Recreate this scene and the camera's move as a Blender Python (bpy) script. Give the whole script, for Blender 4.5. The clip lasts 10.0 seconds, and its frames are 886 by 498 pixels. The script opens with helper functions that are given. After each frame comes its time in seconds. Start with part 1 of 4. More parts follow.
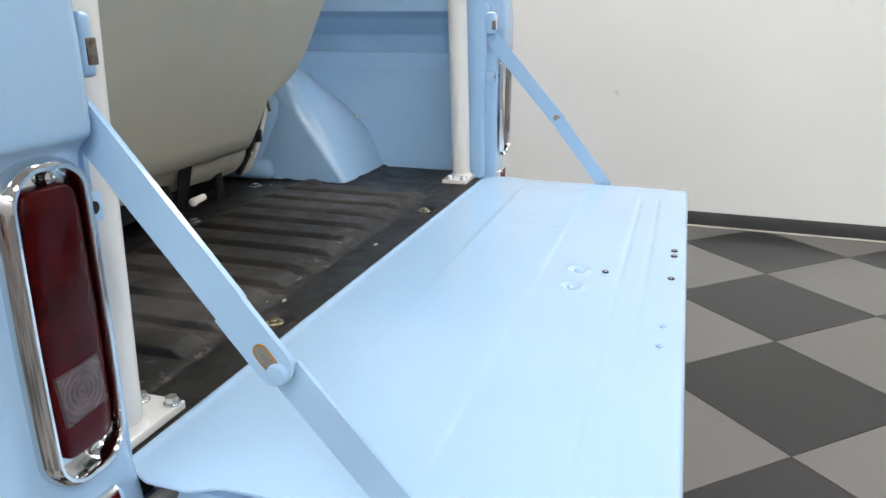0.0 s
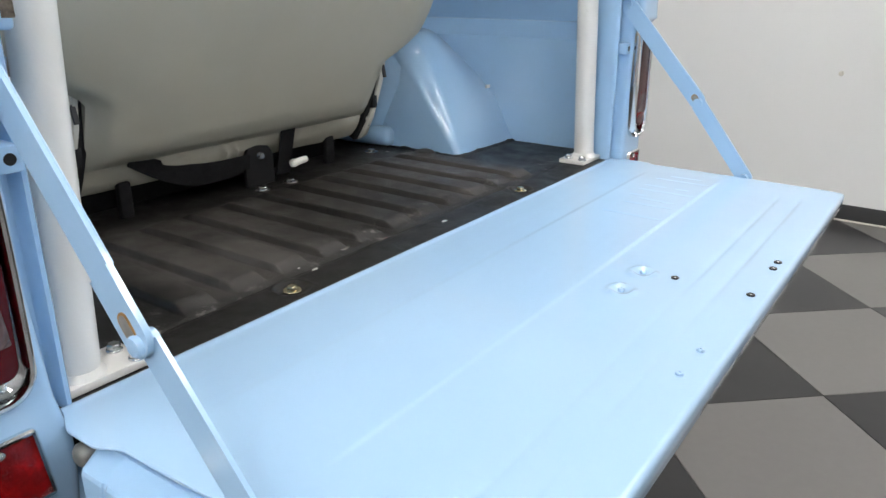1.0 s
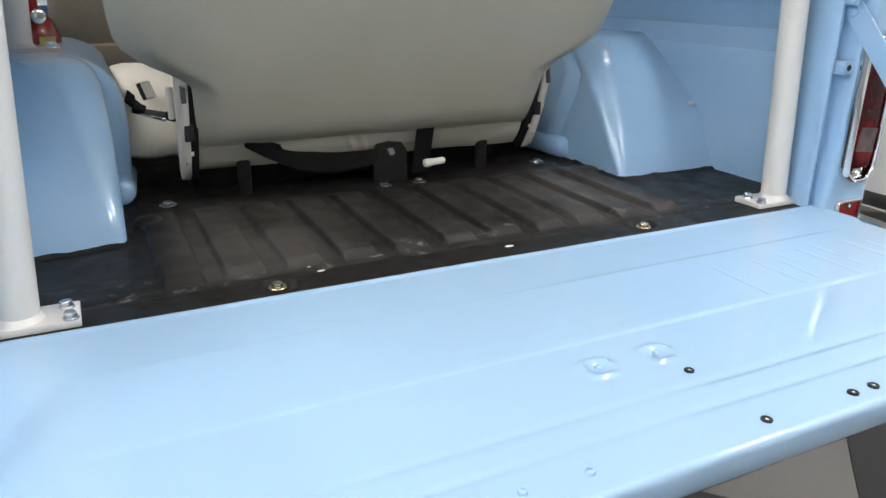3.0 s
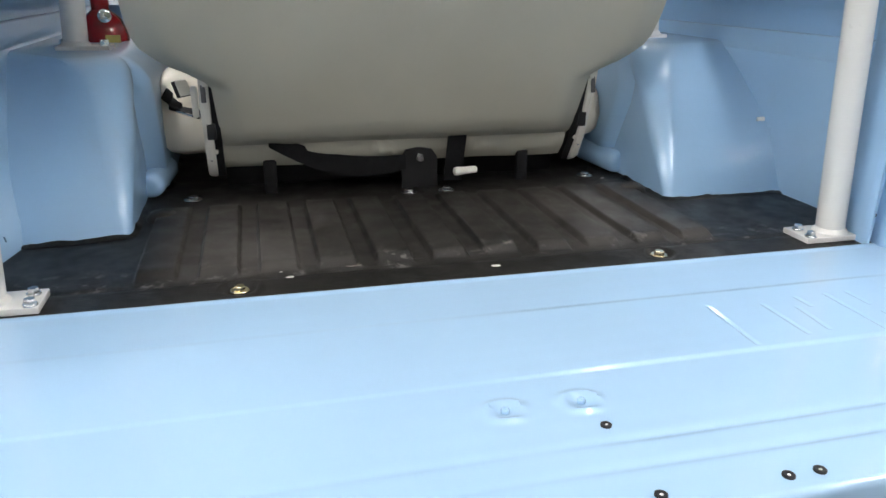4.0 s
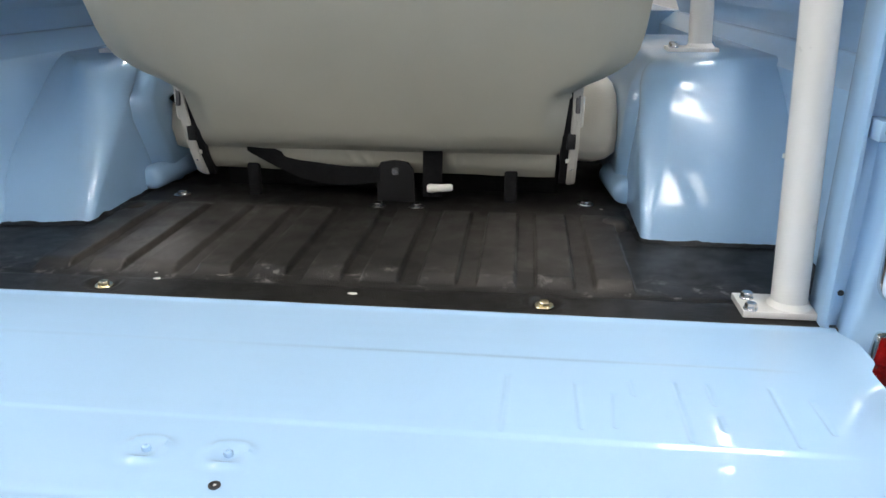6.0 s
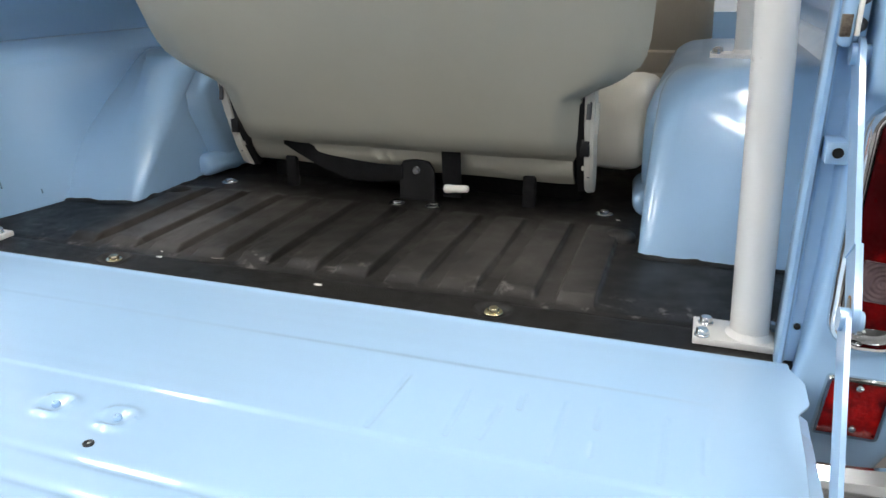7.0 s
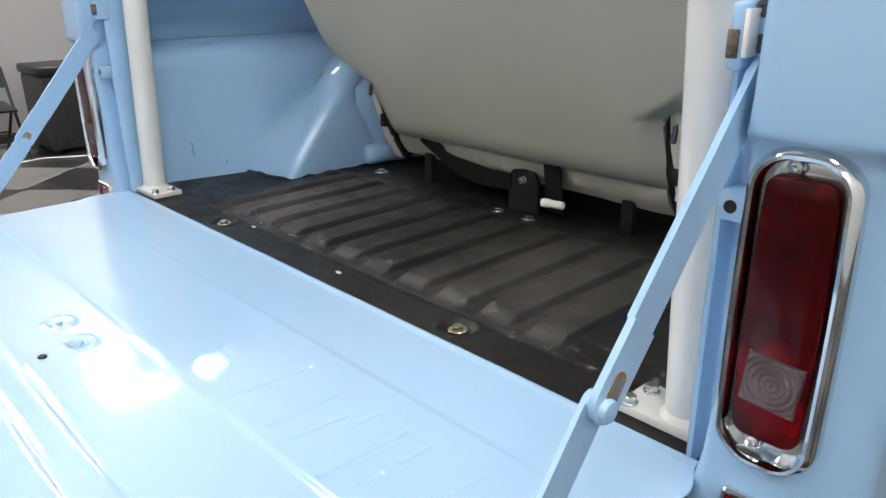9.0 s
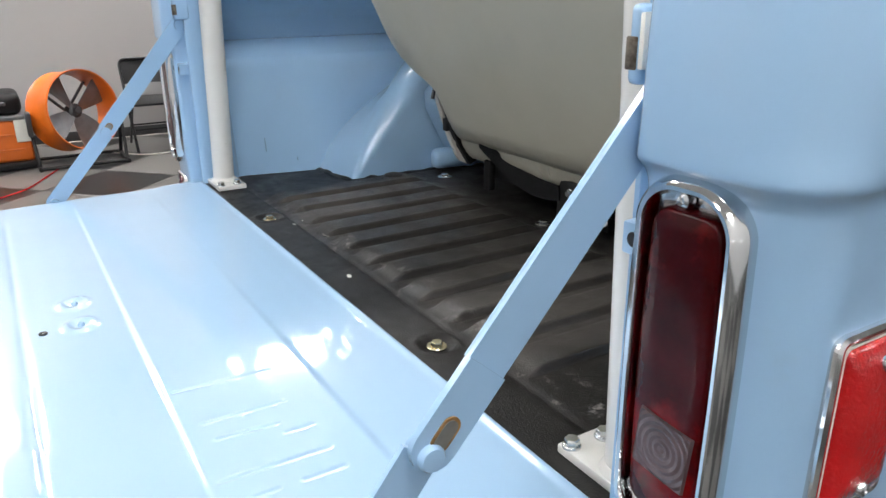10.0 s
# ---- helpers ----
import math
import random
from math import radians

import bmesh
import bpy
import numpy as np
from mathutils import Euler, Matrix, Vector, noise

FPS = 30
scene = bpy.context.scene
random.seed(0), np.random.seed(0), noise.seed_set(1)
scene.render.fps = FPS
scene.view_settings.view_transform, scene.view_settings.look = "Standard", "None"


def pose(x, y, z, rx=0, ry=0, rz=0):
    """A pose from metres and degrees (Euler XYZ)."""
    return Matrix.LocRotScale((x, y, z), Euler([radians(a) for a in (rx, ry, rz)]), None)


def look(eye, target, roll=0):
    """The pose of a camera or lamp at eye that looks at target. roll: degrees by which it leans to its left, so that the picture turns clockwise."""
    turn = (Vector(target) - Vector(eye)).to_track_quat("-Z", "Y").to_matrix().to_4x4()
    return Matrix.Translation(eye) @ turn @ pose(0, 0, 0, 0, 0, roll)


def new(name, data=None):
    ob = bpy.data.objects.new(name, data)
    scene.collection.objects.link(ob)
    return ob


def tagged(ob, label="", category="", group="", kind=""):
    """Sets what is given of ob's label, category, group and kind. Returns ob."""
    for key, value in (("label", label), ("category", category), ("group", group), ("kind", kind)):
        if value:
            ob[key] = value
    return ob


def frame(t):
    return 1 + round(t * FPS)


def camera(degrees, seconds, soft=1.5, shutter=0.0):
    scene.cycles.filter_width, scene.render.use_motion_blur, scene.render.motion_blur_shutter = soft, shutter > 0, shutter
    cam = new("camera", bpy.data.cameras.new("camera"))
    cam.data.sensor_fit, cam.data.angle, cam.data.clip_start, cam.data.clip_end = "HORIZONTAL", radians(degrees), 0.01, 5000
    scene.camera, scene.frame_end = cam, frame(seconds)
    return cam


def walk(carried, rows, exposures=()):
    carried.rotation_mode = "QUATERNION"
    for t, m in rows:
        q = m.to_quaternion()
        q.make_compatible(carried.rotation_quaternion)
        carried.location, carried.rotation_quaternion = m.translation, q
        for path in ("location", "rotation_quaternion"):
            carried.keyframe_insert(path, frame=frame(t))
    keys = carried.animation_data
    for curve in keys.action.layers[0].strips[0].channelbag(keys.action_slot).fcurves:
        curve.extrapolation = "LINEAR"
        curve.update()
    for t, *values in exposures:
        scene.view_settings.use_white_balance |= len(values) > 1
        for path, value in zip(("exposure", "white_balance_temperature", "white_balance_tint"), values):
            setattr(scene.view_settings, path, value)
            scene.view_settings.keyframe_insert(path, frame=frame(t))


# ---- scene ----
cam = camera(62.2, 10.0)
PATH = [
    (0, (-1.081, -0.444, 1.355), (0.732, 0.139, 0.743), -0.1),
    (0.5, (-1.0, -0.541, 1.349), (0.697, 0.301, 0.705), 0.0),
    (1, (-0.907, -0.627, 1.344), (0.63, 0.455, 0.662), 0.1),
    (1.5, (-0.814, -0.695, 1.34), (0.565, 0.581, 0.655), 0.2),
    (2, (-0.715, -0.752, 1.339), (0.493, 0.688, 0.655), 0.3),
    (2.5, (-0.61, -0.797, 1.338), (0.424, 0.772, 0.653), 0.4),
    (3, (-0.494, -0.835, 1.339), (0.336, 0.851, 0.654), 0.6),
    (4.5, (-0.145, -0.869, 1.35), (0.166, 0.982, 0.659), 0.5),
    (5, (-0.018, -0.857, 1.354), (0.139, 1.012, 0.661), 0.3),
    (5.5, (0.125, -0.844, 1.36), (0.11, 1.031, 0.664), 0.2),
    (7, (0.516, -0.788, 1.373), (-0.092, 0.984, 0.672), -0.3),
    (7.5, (0.631, -0.745, 1.374), (-0.182, 0.943, 0.673), -0.3),
    (8, (0.741, -0.685, 1.374), (-0.286, 0.885, 0.68), -0.3),
    (8.5, (0.818, -0.618, 1.373), (-0.387, 0.823, 0.687), -0.4),
    (9, (0.886, -0.531, 1.371), (-0.487, 0.752, 0.687), -0.6),
    (9.5, (0.937, -0.437, 1.369), (-0.562, 0.698, 0.689), -0.6),
    (10, (0.971, -0.355, 1.367), (-0.642, 0.618, 0.694), -0.5),
]
walk(cam, [(t, look(eye, target, roll)) for t, eye, target, roll in PATH])

# ---- world and exposure ----
world = bpy.data.worlds.new("world")
scene.world = world
world.use_nodes = True
world.node_tree.nodes["Background"].inputs[0].default_value = (0.8, 0.85, 0.9, 1)
world.node_tree.nodes["Background"].inputs[1].default_value = 0.02
LAMP = 32.2
CX = 0.006           # the body's middle line
BED = 0.97          # height of the cargo floor
FLOOR = 0.10        # height of the showroom floor
CEIL = 4.19


# ---- materials ----
def mat(name, col, rough=0.5, metal=0.0, coat=0.0, var=0.06, scale=6.0, fine=0.0, fscale=120.0, bump=0.0, bscale=200.0, dirt_or_glow=None, dscale=3.0, spec=0.5, rvar=0.1, emit=0.0, rand=0.0, wear=None, dust_and_shade=None, coat_r=0.04):
    m = bpy.data.materials.new(name)
    m.use_nodes = True
    nt = m.node_tree
    bs = nt.nodes["Principled BSDF"]
    geo = nt.nodes.new("ShaderNodeNewGeometry")
    pos = geo.outputs["Position"]

    def noise_node(sc, det=4.0, rgh=0.55):
        n = nt.nodes.new("ShaderNodeTexNoise")
        n.inputs["Scale"].default_value, n.inputs["Detail"].default_value, n.inputs["Roughness"].default_value = sc, det, rgh
        nt.links.new(pos, n.inputs["Vector"])
        return n.outputs["Fac"]

    def ramp(src, lo, hi, a=0.0, b=1.0):
        r = nt.nodes.new("ShaderNodeMapRange")
        r.inputs["From Min"].default_value, r.inputs["From Max"].default_value = lo, hi
        r.inputs["To Min"].default_value, r.inputs["To Max"].default_value = a, b
        nt.links.new(src, r.inputs["Value"])
        return r.outputs["Result"]

    def mix(fac, a, b, mode="MIX"):
        x = nt.nodes.new("ShaderNodeMix")
        x.data_type, x.blend_type = "RGBA", mode
        for sock, val in ((x.inputs["Factor"], fac), (x.inputs["A"], a), (x.inputs["B"], b)):
            if isinstance(val, (int, float, tuple)):
                sock.default_value = val
            else:
                nt.links.new(val, sock)
        return x.outputs["Result"]

    lo = tuple(c * (1 - var) for c in col) + (1,)
    hi = tuple(min(1, c * (1 + var)) for c in col) + (1,)
    big = noise_node(scale)
    out = mix(ramp(big, 0.3, 0.7), lo, hi)
    if fine:
        out = mix(ramp(noise_node(fscale, 3.0), 0.35, 0.65, 0.0, fine), out, tuple(c * 0.45 for c in col) + (1,))
    if dirt_or_glow:
        dcol, lo_d, amount = dirt_or_glow
        out = mix(ramp(noise_node(dscale, 6.0, 0.65), lo_d, lo_d + 0.16, 0.0, amount), out, dcol + (1,))
    if wear:
        wcol, y0, y1 = wear
        sep = nt.nodes.new("ShaderNodeSeparateXYZ")
        nt.links.new(pos, sep.inputs[0])
        both = nt.nodes.new("ShaderNodeMath")
        both.operation = "MULTIPLY"
        nt.links.new(ramp(sep.outputs["Y"], y0, y0 + 0.012), both.inputs[0])
        nt.links.new(ramp(sep.outputs["Y"], y1 + 0.02, y1), both.inputs[1])
        amt = nt.nodes.new("ShaderNodeMath")
        amt.operation = "MULTIPLY"
        nt.links.new(both.outputs[0], amt.inputs[0])
        nt.links.new(ramp(noise_node(34.0, 7.0, 0.75), 0.555, 0.64, 0.0, 0.75), amt.inputs[1])
        out = mix(amt.outputs[0], out, wcol + (1,))
    if dust_and_shade:
        # a dusty field with soft ragged borders, its middle darkened in colour for the seat's shade: colour, half
        # width, rear and front end
        dcol, half, y0, y1 = dust_and_shade
        parts = nt.nodes.new("ShaderNodeSeparateXYZ")
        nt.links.new(pos, parts.inputs[0])
        across = nt.nodes.new("ShaderNodeMath")
        across.operation = "ABSOLUTE"
        nt.links.new(parts.outputs["X"], across.inputs[0])
        amount = ramp(noise_node(6.5, 6.0, 0.68), 0.36, 0.60, 0.25, 1.1)
        for src, lo_e, hi_e in ((across.outputs[0], half + 0.03, half - 0.03), (parts.outputs["Y"], y0 - 0.012, y0 + 0.012), (parts.outputs["Y"], y1 + 0.06, y1 - 0.06)):
            both = nt.nodes.new("ShaderNodeMath")
            both.operation = "MULTIPLY"
            nt.links.new(amount, both.inputs[0])
            nt.links.new(ramp(src, lo_e, hi_e), both.inputs[1])
            amount = both.outputs[0]
        both = nt.nodes.new("ShaderNodeMath")
        both.operation = "MULTIPLY"
        nt.links.new(amount, both.inputs[0])
        nt.links.new(ramp(across.outputs[0], 0.06, 0.26, 0.40, 1.0), both.inputs[1])
        out = mix(both.outputs[0], out, dcol + (1,))
    if rand:
        info = nt.nodes.new("ShaderNodeObjectInfo")
        val = nt.nodes.new("ShaderNodeHueSaturation")
        nt.links.new(ramp(info.outputs["Random"], 0, 1, 1 - rand, 1 + rand), val.inputs["Value"])
        nt.links.new(out, val.inputs["Color"])
        out = val.outputs["Color"]
    nt.links.new(out, bs.inputs["Base Color"])
    nt.links.new(ramp(noise_node(scale * 2.7), 0.3, 0.7, max(0.02, rough - rvar * rough), min(1, rough + rvar * rough)), bs.inputs["Roughness"])
    bs.inputs["Metallic"].default_value = metal
    bs.inputs["Coat Weight"].default_value = coat
    bs.inputs["Coat Roughness"].default_value = coat_r
    bs.inputs["Specular IOR Level"].default_value = spec
    if bump:
        b = nt.nodes.new("ShaderNodeBump")
        b.inputs["Strength"].default_value = 1.0
        b.inputs["Distance"].default_value = bump
        nt.links.new(noise_node(bscale, 3.0), b.inputs["Height"])
        nt.links.new(b.outputs["Normal"], bs.inputs["Normal"])
    if emit:
        bs.inputs["Emission Color"].default_value = (1.0, 0.985, 0.965, 1)
        bs.inputs["Emission Strength"].default_value = emit
    return m


BLUE = (0.298, 0.474, 0.685)
paint = mat("blue_paint", BLUE, 0.34, coat=0.9, coat_r=0.10, var=0.03, scale=4, bump=0.00025, bscale=60, dirt_or_glow=((0.30, 0.36, 0.42), 0.62, 0.25), dscale=9)
# the body blue made less saturated, with the gate's sheen put into the colour
gate_sheen_paint = mat("blue_paint_tailgate_sheen", (0.308, 0.466, 0.648), 0.38, coat=1.0, coat_r=0.06, spec=0.33, var=0.03, scale=3, bump=0.0004, bscale=11, dirt_or_glow=((0.34, 0.46, 0.60), 0.6, 0.2), dscale=14)
liner = mat("black_bed_liner", (0.0060, 0.0053, 0.0050), 0.46, var=0.3, scale=9, bump=0.0008, bscale=480, dirt_or_glow=((0.016, 0.015, 0.014), 0.60, 0.4), dscale=14, rvar=0.25, spec=0.34, dust_and_shade=((0.048, 0.043, 0.039), 0.42, 0.082, 0.44), wear=((0.21, 0.195, 0.185), 0.064, 0.118))
scuff = mat("scuffed_liner", (0.16, 0.145, 0.13), 0.7, var=0.3, scale=60, bump=0.002, bscale=300)
white = mat("white_gloss_paint", (0.66, 0.65, 0.625), 0.3, coat=0.5, var=0.03, scale=9, bump=0.0004, bscale=90)
chrome = mat("chrome", (0.72, 0.73, 0.74), 0.09, metal=1.0, var=0.04, bump=0.00004, bscale=25)
steel = mat("zinc_bolt", (0.66, 0.68, 0.69), 0.2, metal=1.0, var=0.1, scale=80)
brass = mat("yellow_zinc_bolt", (0.58, 0.52, 0.36), 0.24, metal=1.0, var=0.2, scale=90)
rust = mat("rusty_edge", (0.28, 0.16, 0.06), 0.7, metal=0.3, var=0.4, scale=90)
hinge_mat = mat("grey_hinge_barrel", (0.20, 0.20, 0.19), 0.4, metal=0.3, var=0.2, scale=60, dirt_or_glow=((0.08, 0.06, 0.045), 0.6, 0.6), dscale=50)
scratch = mat("scratched_paint", (0.17, 0.28, 0.40), 0.6)
worn_metal = mat("worn_striker_metal", (0.16, 0.135, 0.11), 0.45, metal=0.6, var=0.5, scale=140, dirt_or_glow=((0.05, 0.035, 0.025), 0.5, 0.8), dscale=120)
vinyl = mat("stone_vinyl", (0.415, 0.398, 0.328), 0.48, var=0.04, scale=5, fine=0.03, fscale=700, bump=0.0004, bscale=520, rvar=0.2)
cream = mat("cream_vinyl", (0.76, 0.70, 0.59), 0.42, var=0.05, scale=7, bump=0.0004, bscale=380)
tan = mat("tan_vinyl", (0.34, 0.29, 0.22), 0.45, var=0.06, scale=7, bump=0.0012, bscale=380)
bracket_mat = mat("cream_bracket_paint", (0.60, 0.58, 0.52), 0.4, var=0.05)
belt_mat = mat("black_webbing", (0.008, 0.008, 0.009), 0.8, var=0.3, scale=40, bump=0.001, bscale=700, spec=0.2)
blackpl = mat("black_plastic", (0.010, 0.010, 0.011), 0.42, var=0.2, scale=30, spec=0.3)
rubber = mat("black_rubber", (0.02, 0.02, 0.021), 0.75, var=0.2, scale=30, bump=0.001)
offwhite = mat("white_plastic_grip", (0.80, 0.77, 0.70), 0.45, var=0.05)
# brighter red blotches paint the glow from behind the lens into its colour
red = mat("red_lens_plastic", (0.042, 0.0007, 0.0016), 0.14, spec=0.18, var=0.5, scale=14, bump=0.0002, bscale=120, dirt_or_glow=((0.24, 0.003, 0.004), 0.54, 0.7), dscale=8)
red_reflex = mat("red_reflector_plastic", (0.15, 0.0015, 0.002), 0.15, spec=0.35, var=0.5, scale=60, bump=0.001, bscale=260, dirt_or_glow=((0.42, 0.006, 0.006), 0.52, 0.7), dscale=22)
red_bright = mat("bright_red_lens", (0.46, 0.008, 0.010), 0.12, coat=0.4, spec=0.35, var=0.2, scale=30, bump=0.001, bscale=300)
# extinguisher red, darkened in colour because the bottle stands in shade
red_can = mat("shaded_red_enamel", (0.17, 0.005, 0.007), 0.2, coat=0.4, spec=0.35, var=0.2, scale=30)
clear_lens = mat("clear_fluted_lens", (0.085, 0.056, 0.060), 0.2, spec=0.5, var=0.3, scale=60)
yellow = mat("yellow_card", (0.42, 0.36, 0.10), 0.6)
gasket = mat("white_lens_gasket", (0.70, 0.69, 0.64), 0.6)
wall_mat = mat("white_wall_paint", (0.71, 0.715, 0.715), 0.75, var=0.012, scale=1.2, bump=0.0008, bscale=160, dirt_or_glow=((0.56, 0.56, 0.555), 0.66, 0.18), dscale=2.0)
grey_wall_mat = mat("light_grey_wall_paint", (0.385, 0.377, 0.374), 0.75, var=0.02, scale=1.2, bump=0.0008, bscale=160)
ceil_mat = mat("white_ceiling", (0.78, 0.78, 0.77), 0.85, var=0.02, scale=2, bump=0.002, bscale=120)
base_mat = mat("black_cove_base", (0.035, 0.036, 0.038), 0.5, var=0.15, scale=4)
tile_dark = mat("charcoal_vinyl_tile", (0.018, 0.0175, 0.018), 0.28, var=0.06, scale=38, rvar=0.02, rand=0.12, spec=0.35, dirt_or_glow=((0.16, 0.155, 0.15), 0.70, 0.6), dscale=26)
tile_grey = mat("grey_vinyl_tile", (0.128, 0.123, 0.117), 0.28, var=0.025, scale=38, rvar=0.02, rand=0.06, spec=0.35, dirt_or_glow=((0.085, 0.08, 0.075), 0.68, 0.5), dscale=22)
slab_mat = mat("dark_tile_joint", (0.05, 0.048, 0.046), 0.8)
orange = mat("orange_enamel", (0.66, 0.14, 0.014), 0.35, coat=0.4, var=0.08, scale=8)
alu = mat("fan_blade_aluminium", (0.24, 0.24, 0.25), 0.4, metal=0.7, var=0.15, scale=12)
grey_metal = mat("dark_grey_metal", (0.07, 0.07, 0.075), 0.4, metal=0.4, var=0.15)
lamp_mat = mat("lamp_diffuser", (0.9, 0.9, 0.9), 0.6, emit=LAMP)
# same lamps with emission scaled down and up to balance the light
lamp_dim = mat("dimmed_lamp_diffuser", (0.9, 0.9, 0.88), 0.6, emit=LAMP * 0.9)
lamp_boosted = mat("boosted_lamp_diffuser", (0.9, 0.9, 0.9), 0.6, emit=LAMP * 2.1)


# ---- mesh helpers ----
def finish(bm, sharp=38.0):
    bmesh.ops.recalc_face_normals(bm, faces=bm.faces)
    lim = radians(sharp)
    for f in bm.faces:
        f.smooth = True
    for e in bm.edges:
        e.smooth = len(e.link_faces) == 2 and e.calc_face_angle(0.0) < lim
    return bm


def part(name, bm, material, parent, label="", sharp=38.0):
    finish(bm, sharp)
    me = bpy.data.meshes.new(name)
    bm.to_mesh(me)
    bm.free()
    me.materials.append(material)
    ob = new(name, me)
    if parent is not None:
        ob.parent = parent
    if label:
        tagged(ob, label)
    return ob


def empty(name, label, category, group="", kind="", at=(0, 0, 0)):
    ob = new(name)
    ob.location = at
    ob.empty_display_size = 0.05
    return tagged(ob, label, category, group, kind)


def box(bm, x0, x1, y0, y1, z0, z1, bev=0.0, seg=2, m=None):
    r = bmesh.ops.create_cube(bm, size=1.0)
    vs = r["verts"]
    for v in vs:
        v.co = Vector(((x0 + x1) / 2 + v.co.x * (x1 - x0), (y0 + y1) / 2 + v.co.y * (y1 - y0), (z0 + z1) / 2 + v.co.z * (z1 - z0)))
    if m is not None:
        bmesh.ops.transform(bm, matrix=m, verts=vs)
    if bev:
        es = list({e for v in vs for e in v.link_edges})
        bmesh.ops.bevel(bm, geom=es, offset=bev, segments=seg, profile=0.5, affect="EDGES")
    return bm


def loft(bm, rings, closed=True, caps=True):
    """Skins a list of equal rings of points."""
    rows = [[bm.verts.new(p) for p in r] for r in rings]
    n = len(rows[0])
    for a, b in zip(rows, rows[1:]):
        for i in range(n if closed else n - 1):
            j = (i + 1) % n
            bm.faces.new((a[i], a[j], b[j], b[i]))
    if caps and closed:
        bm.faces.new(rows[0])
        bm.faces.new(rows[-1][::-1])
    return rows


def circle(c, u, v, r, n):
    return [Vector(c) + u * (r * math.cos(2 * math.pi * i / n)) + v * (r * math.sin(2 * math.pi * i / n)) for i in range(n)]


def basis(d):
    d = Vector(d).normalized()
    u = d.orthogonal().normalized()
    return u, d.cross(u), d


def lathe(bm, c, axis, prof, n=24):
    """prof: (radius, height along axis) pairs, capped at both ends."""
    u, v, d = basis(axis)
    c = Vector(c)
    loft(bm, [circle(c + d * h, u, v, max(r, 1e-5), n) for r, h in prof])
    return bm


def tube(bm, path, r, n=16, caps=True):
    path = [Vector(p) for p in path]
    rings = []
    u = None
    for i, p in enumerate(path):
        d = (path[min(i + 1, len(path) - 1)] - path[max(i - 1, 0)]).normalized()
        if u is None:
            u = d.orthogonal().normalized()
        u = (u - d * u.dot(d)).normalized()
        rings.append(circle(p, u, d.cross(u), r, n))
    loft(bm, rings, caps=caps)
    return bm


def rounded(pts, r, n=8):
    """A polyline with its inner corners rounded."""
    pts = [Vector(p) for p in pts]
    out = [pts[0]]
    for a, b, c in zip(pts, pts[1:], pts[2:]):
        d1, d2 = (a - b), (c - b)
        k = min(r, d1.length * 0.49, d2.length * 0.49)
        p, q = b + d1.normalized() * k, b + d2.normalized() * k
        for i in range(n + 1):
            t = i / n
            out.append(p * (1 - t) ** 2 + b * (2 * t * (1 - t)) + q * t * t)
    out.append(pts[-1])
    return out


def rrect(w, h, r, n=6):
    """Points and outward normals round a rounded rectangle."""
    out = []
    for cx, cy, a0 in ((w / 2 - r, h / 2 - r, 0), (-w / 2 + r, h / 2 - r, 90), (-w / 2 + r, -h / 2 + r, 180), (w / 2 - r, -h / 2 + r, 270)):
        for i in range(n + 1):
            a = radians(a0 + 90 * i / n)
            out.append((cx + r * math.cos(a), cy + r * math.sin(a), math.cos(a), math.sin(a)))
    return out


def rrect_long(w, h, r, n=6, k=12):
    """A rounded rectangle whose long sides are cut into k lengths."""
    out = []
    pts = rrect(w, h, r, n)
    for a, b in zip(pts, pts[1:] + pts[:1]):
        out.append(a)
        if abs(a[0] - b[0]) < 1e-6 and abs(a[1] - b[1]) > h / 2:
            out += [(a[0], a[1] + (b[1] - a[1]) * i / k, a[2], a[3]) for i in range(1, k)]
    return out


def frame_ring(bm, m, w, h, r, prof, n=6, skew=0.0, bow=0.0):
    """A moulded frame: prof of (outward offset, height) swept round a rounded rectangle in m's xy plane, height along z."""
    base = rrect_long(w, h, r, n) if bow else rrect(w, h, r, n)
    cols = [[m @ Vector((x + nx * o + skew * y + bow * (x / w) * (1 - (2 * y / h) ** 2), y + ny * o, d)) for x, y, nx, ny in base] for o, d in prof]
    loft(bm, cols + [cols[0]], caps=False)
    bmesh.ops.remove_doubles(bm, verts=bm.verts, dist=1e-6)
    return bm


def dome(bm, m, w, h, r, depth, steps=6, n=6, base=0.0, skew=0.0):
    """A rounded-rectangular pad, swelling by depth."""
    rings = []
    pts = rrect(w, h, r, n)
    rings.append([m @ Vector((x + skew * y, y, base - 0.006)) for x, y, _, _ in pts])
    for i in range(steps + 1):
        a = math.pi / 2 * i / steps
        k = 1 - (1 - math.cos(a)) * 0.55
        rings.append([m @ Vector(((x + skew * y) * k, y * k, base + depth * math.sin(a))) for x, y, _, _ in pts])
    loft(bm, rings)
    return bm


def hexbolt(bm, c, axis, af=0.013, hh=0.008, washer=0.011, phase=0.0):
    u, v, d = basis(axis)
    c = Vector(c)
    if washer:
        lathe(bm, c, axis, [(washer, 0), (washer, 0.0015), (washer * 0.92, 0.0024)], 20)
    r = af / math.sqrt(3)
    ring = lambda k, h: [c + d * h + (u * math.cos(phase + i * math.pi / 3) + v * math.sin(phase + i * math.pi / 3)) * r * k for i in range(6)]
    loft(bm, [ring(1, 0.0015), ring(1, hh - 0.0012), ring(0.86, hh)])
    return bm


def screw_head(bm, c, axis, r=0.0055, h=0.003):
    lathe(bm, c, axis, [(r, -0.002), (r, 0.0006), (r * 0.85, h * 0.75), (r * 0.45, h), (r * 0.3, h * 0.45), (0.0002, h * 0.4)], 14)
    return bm


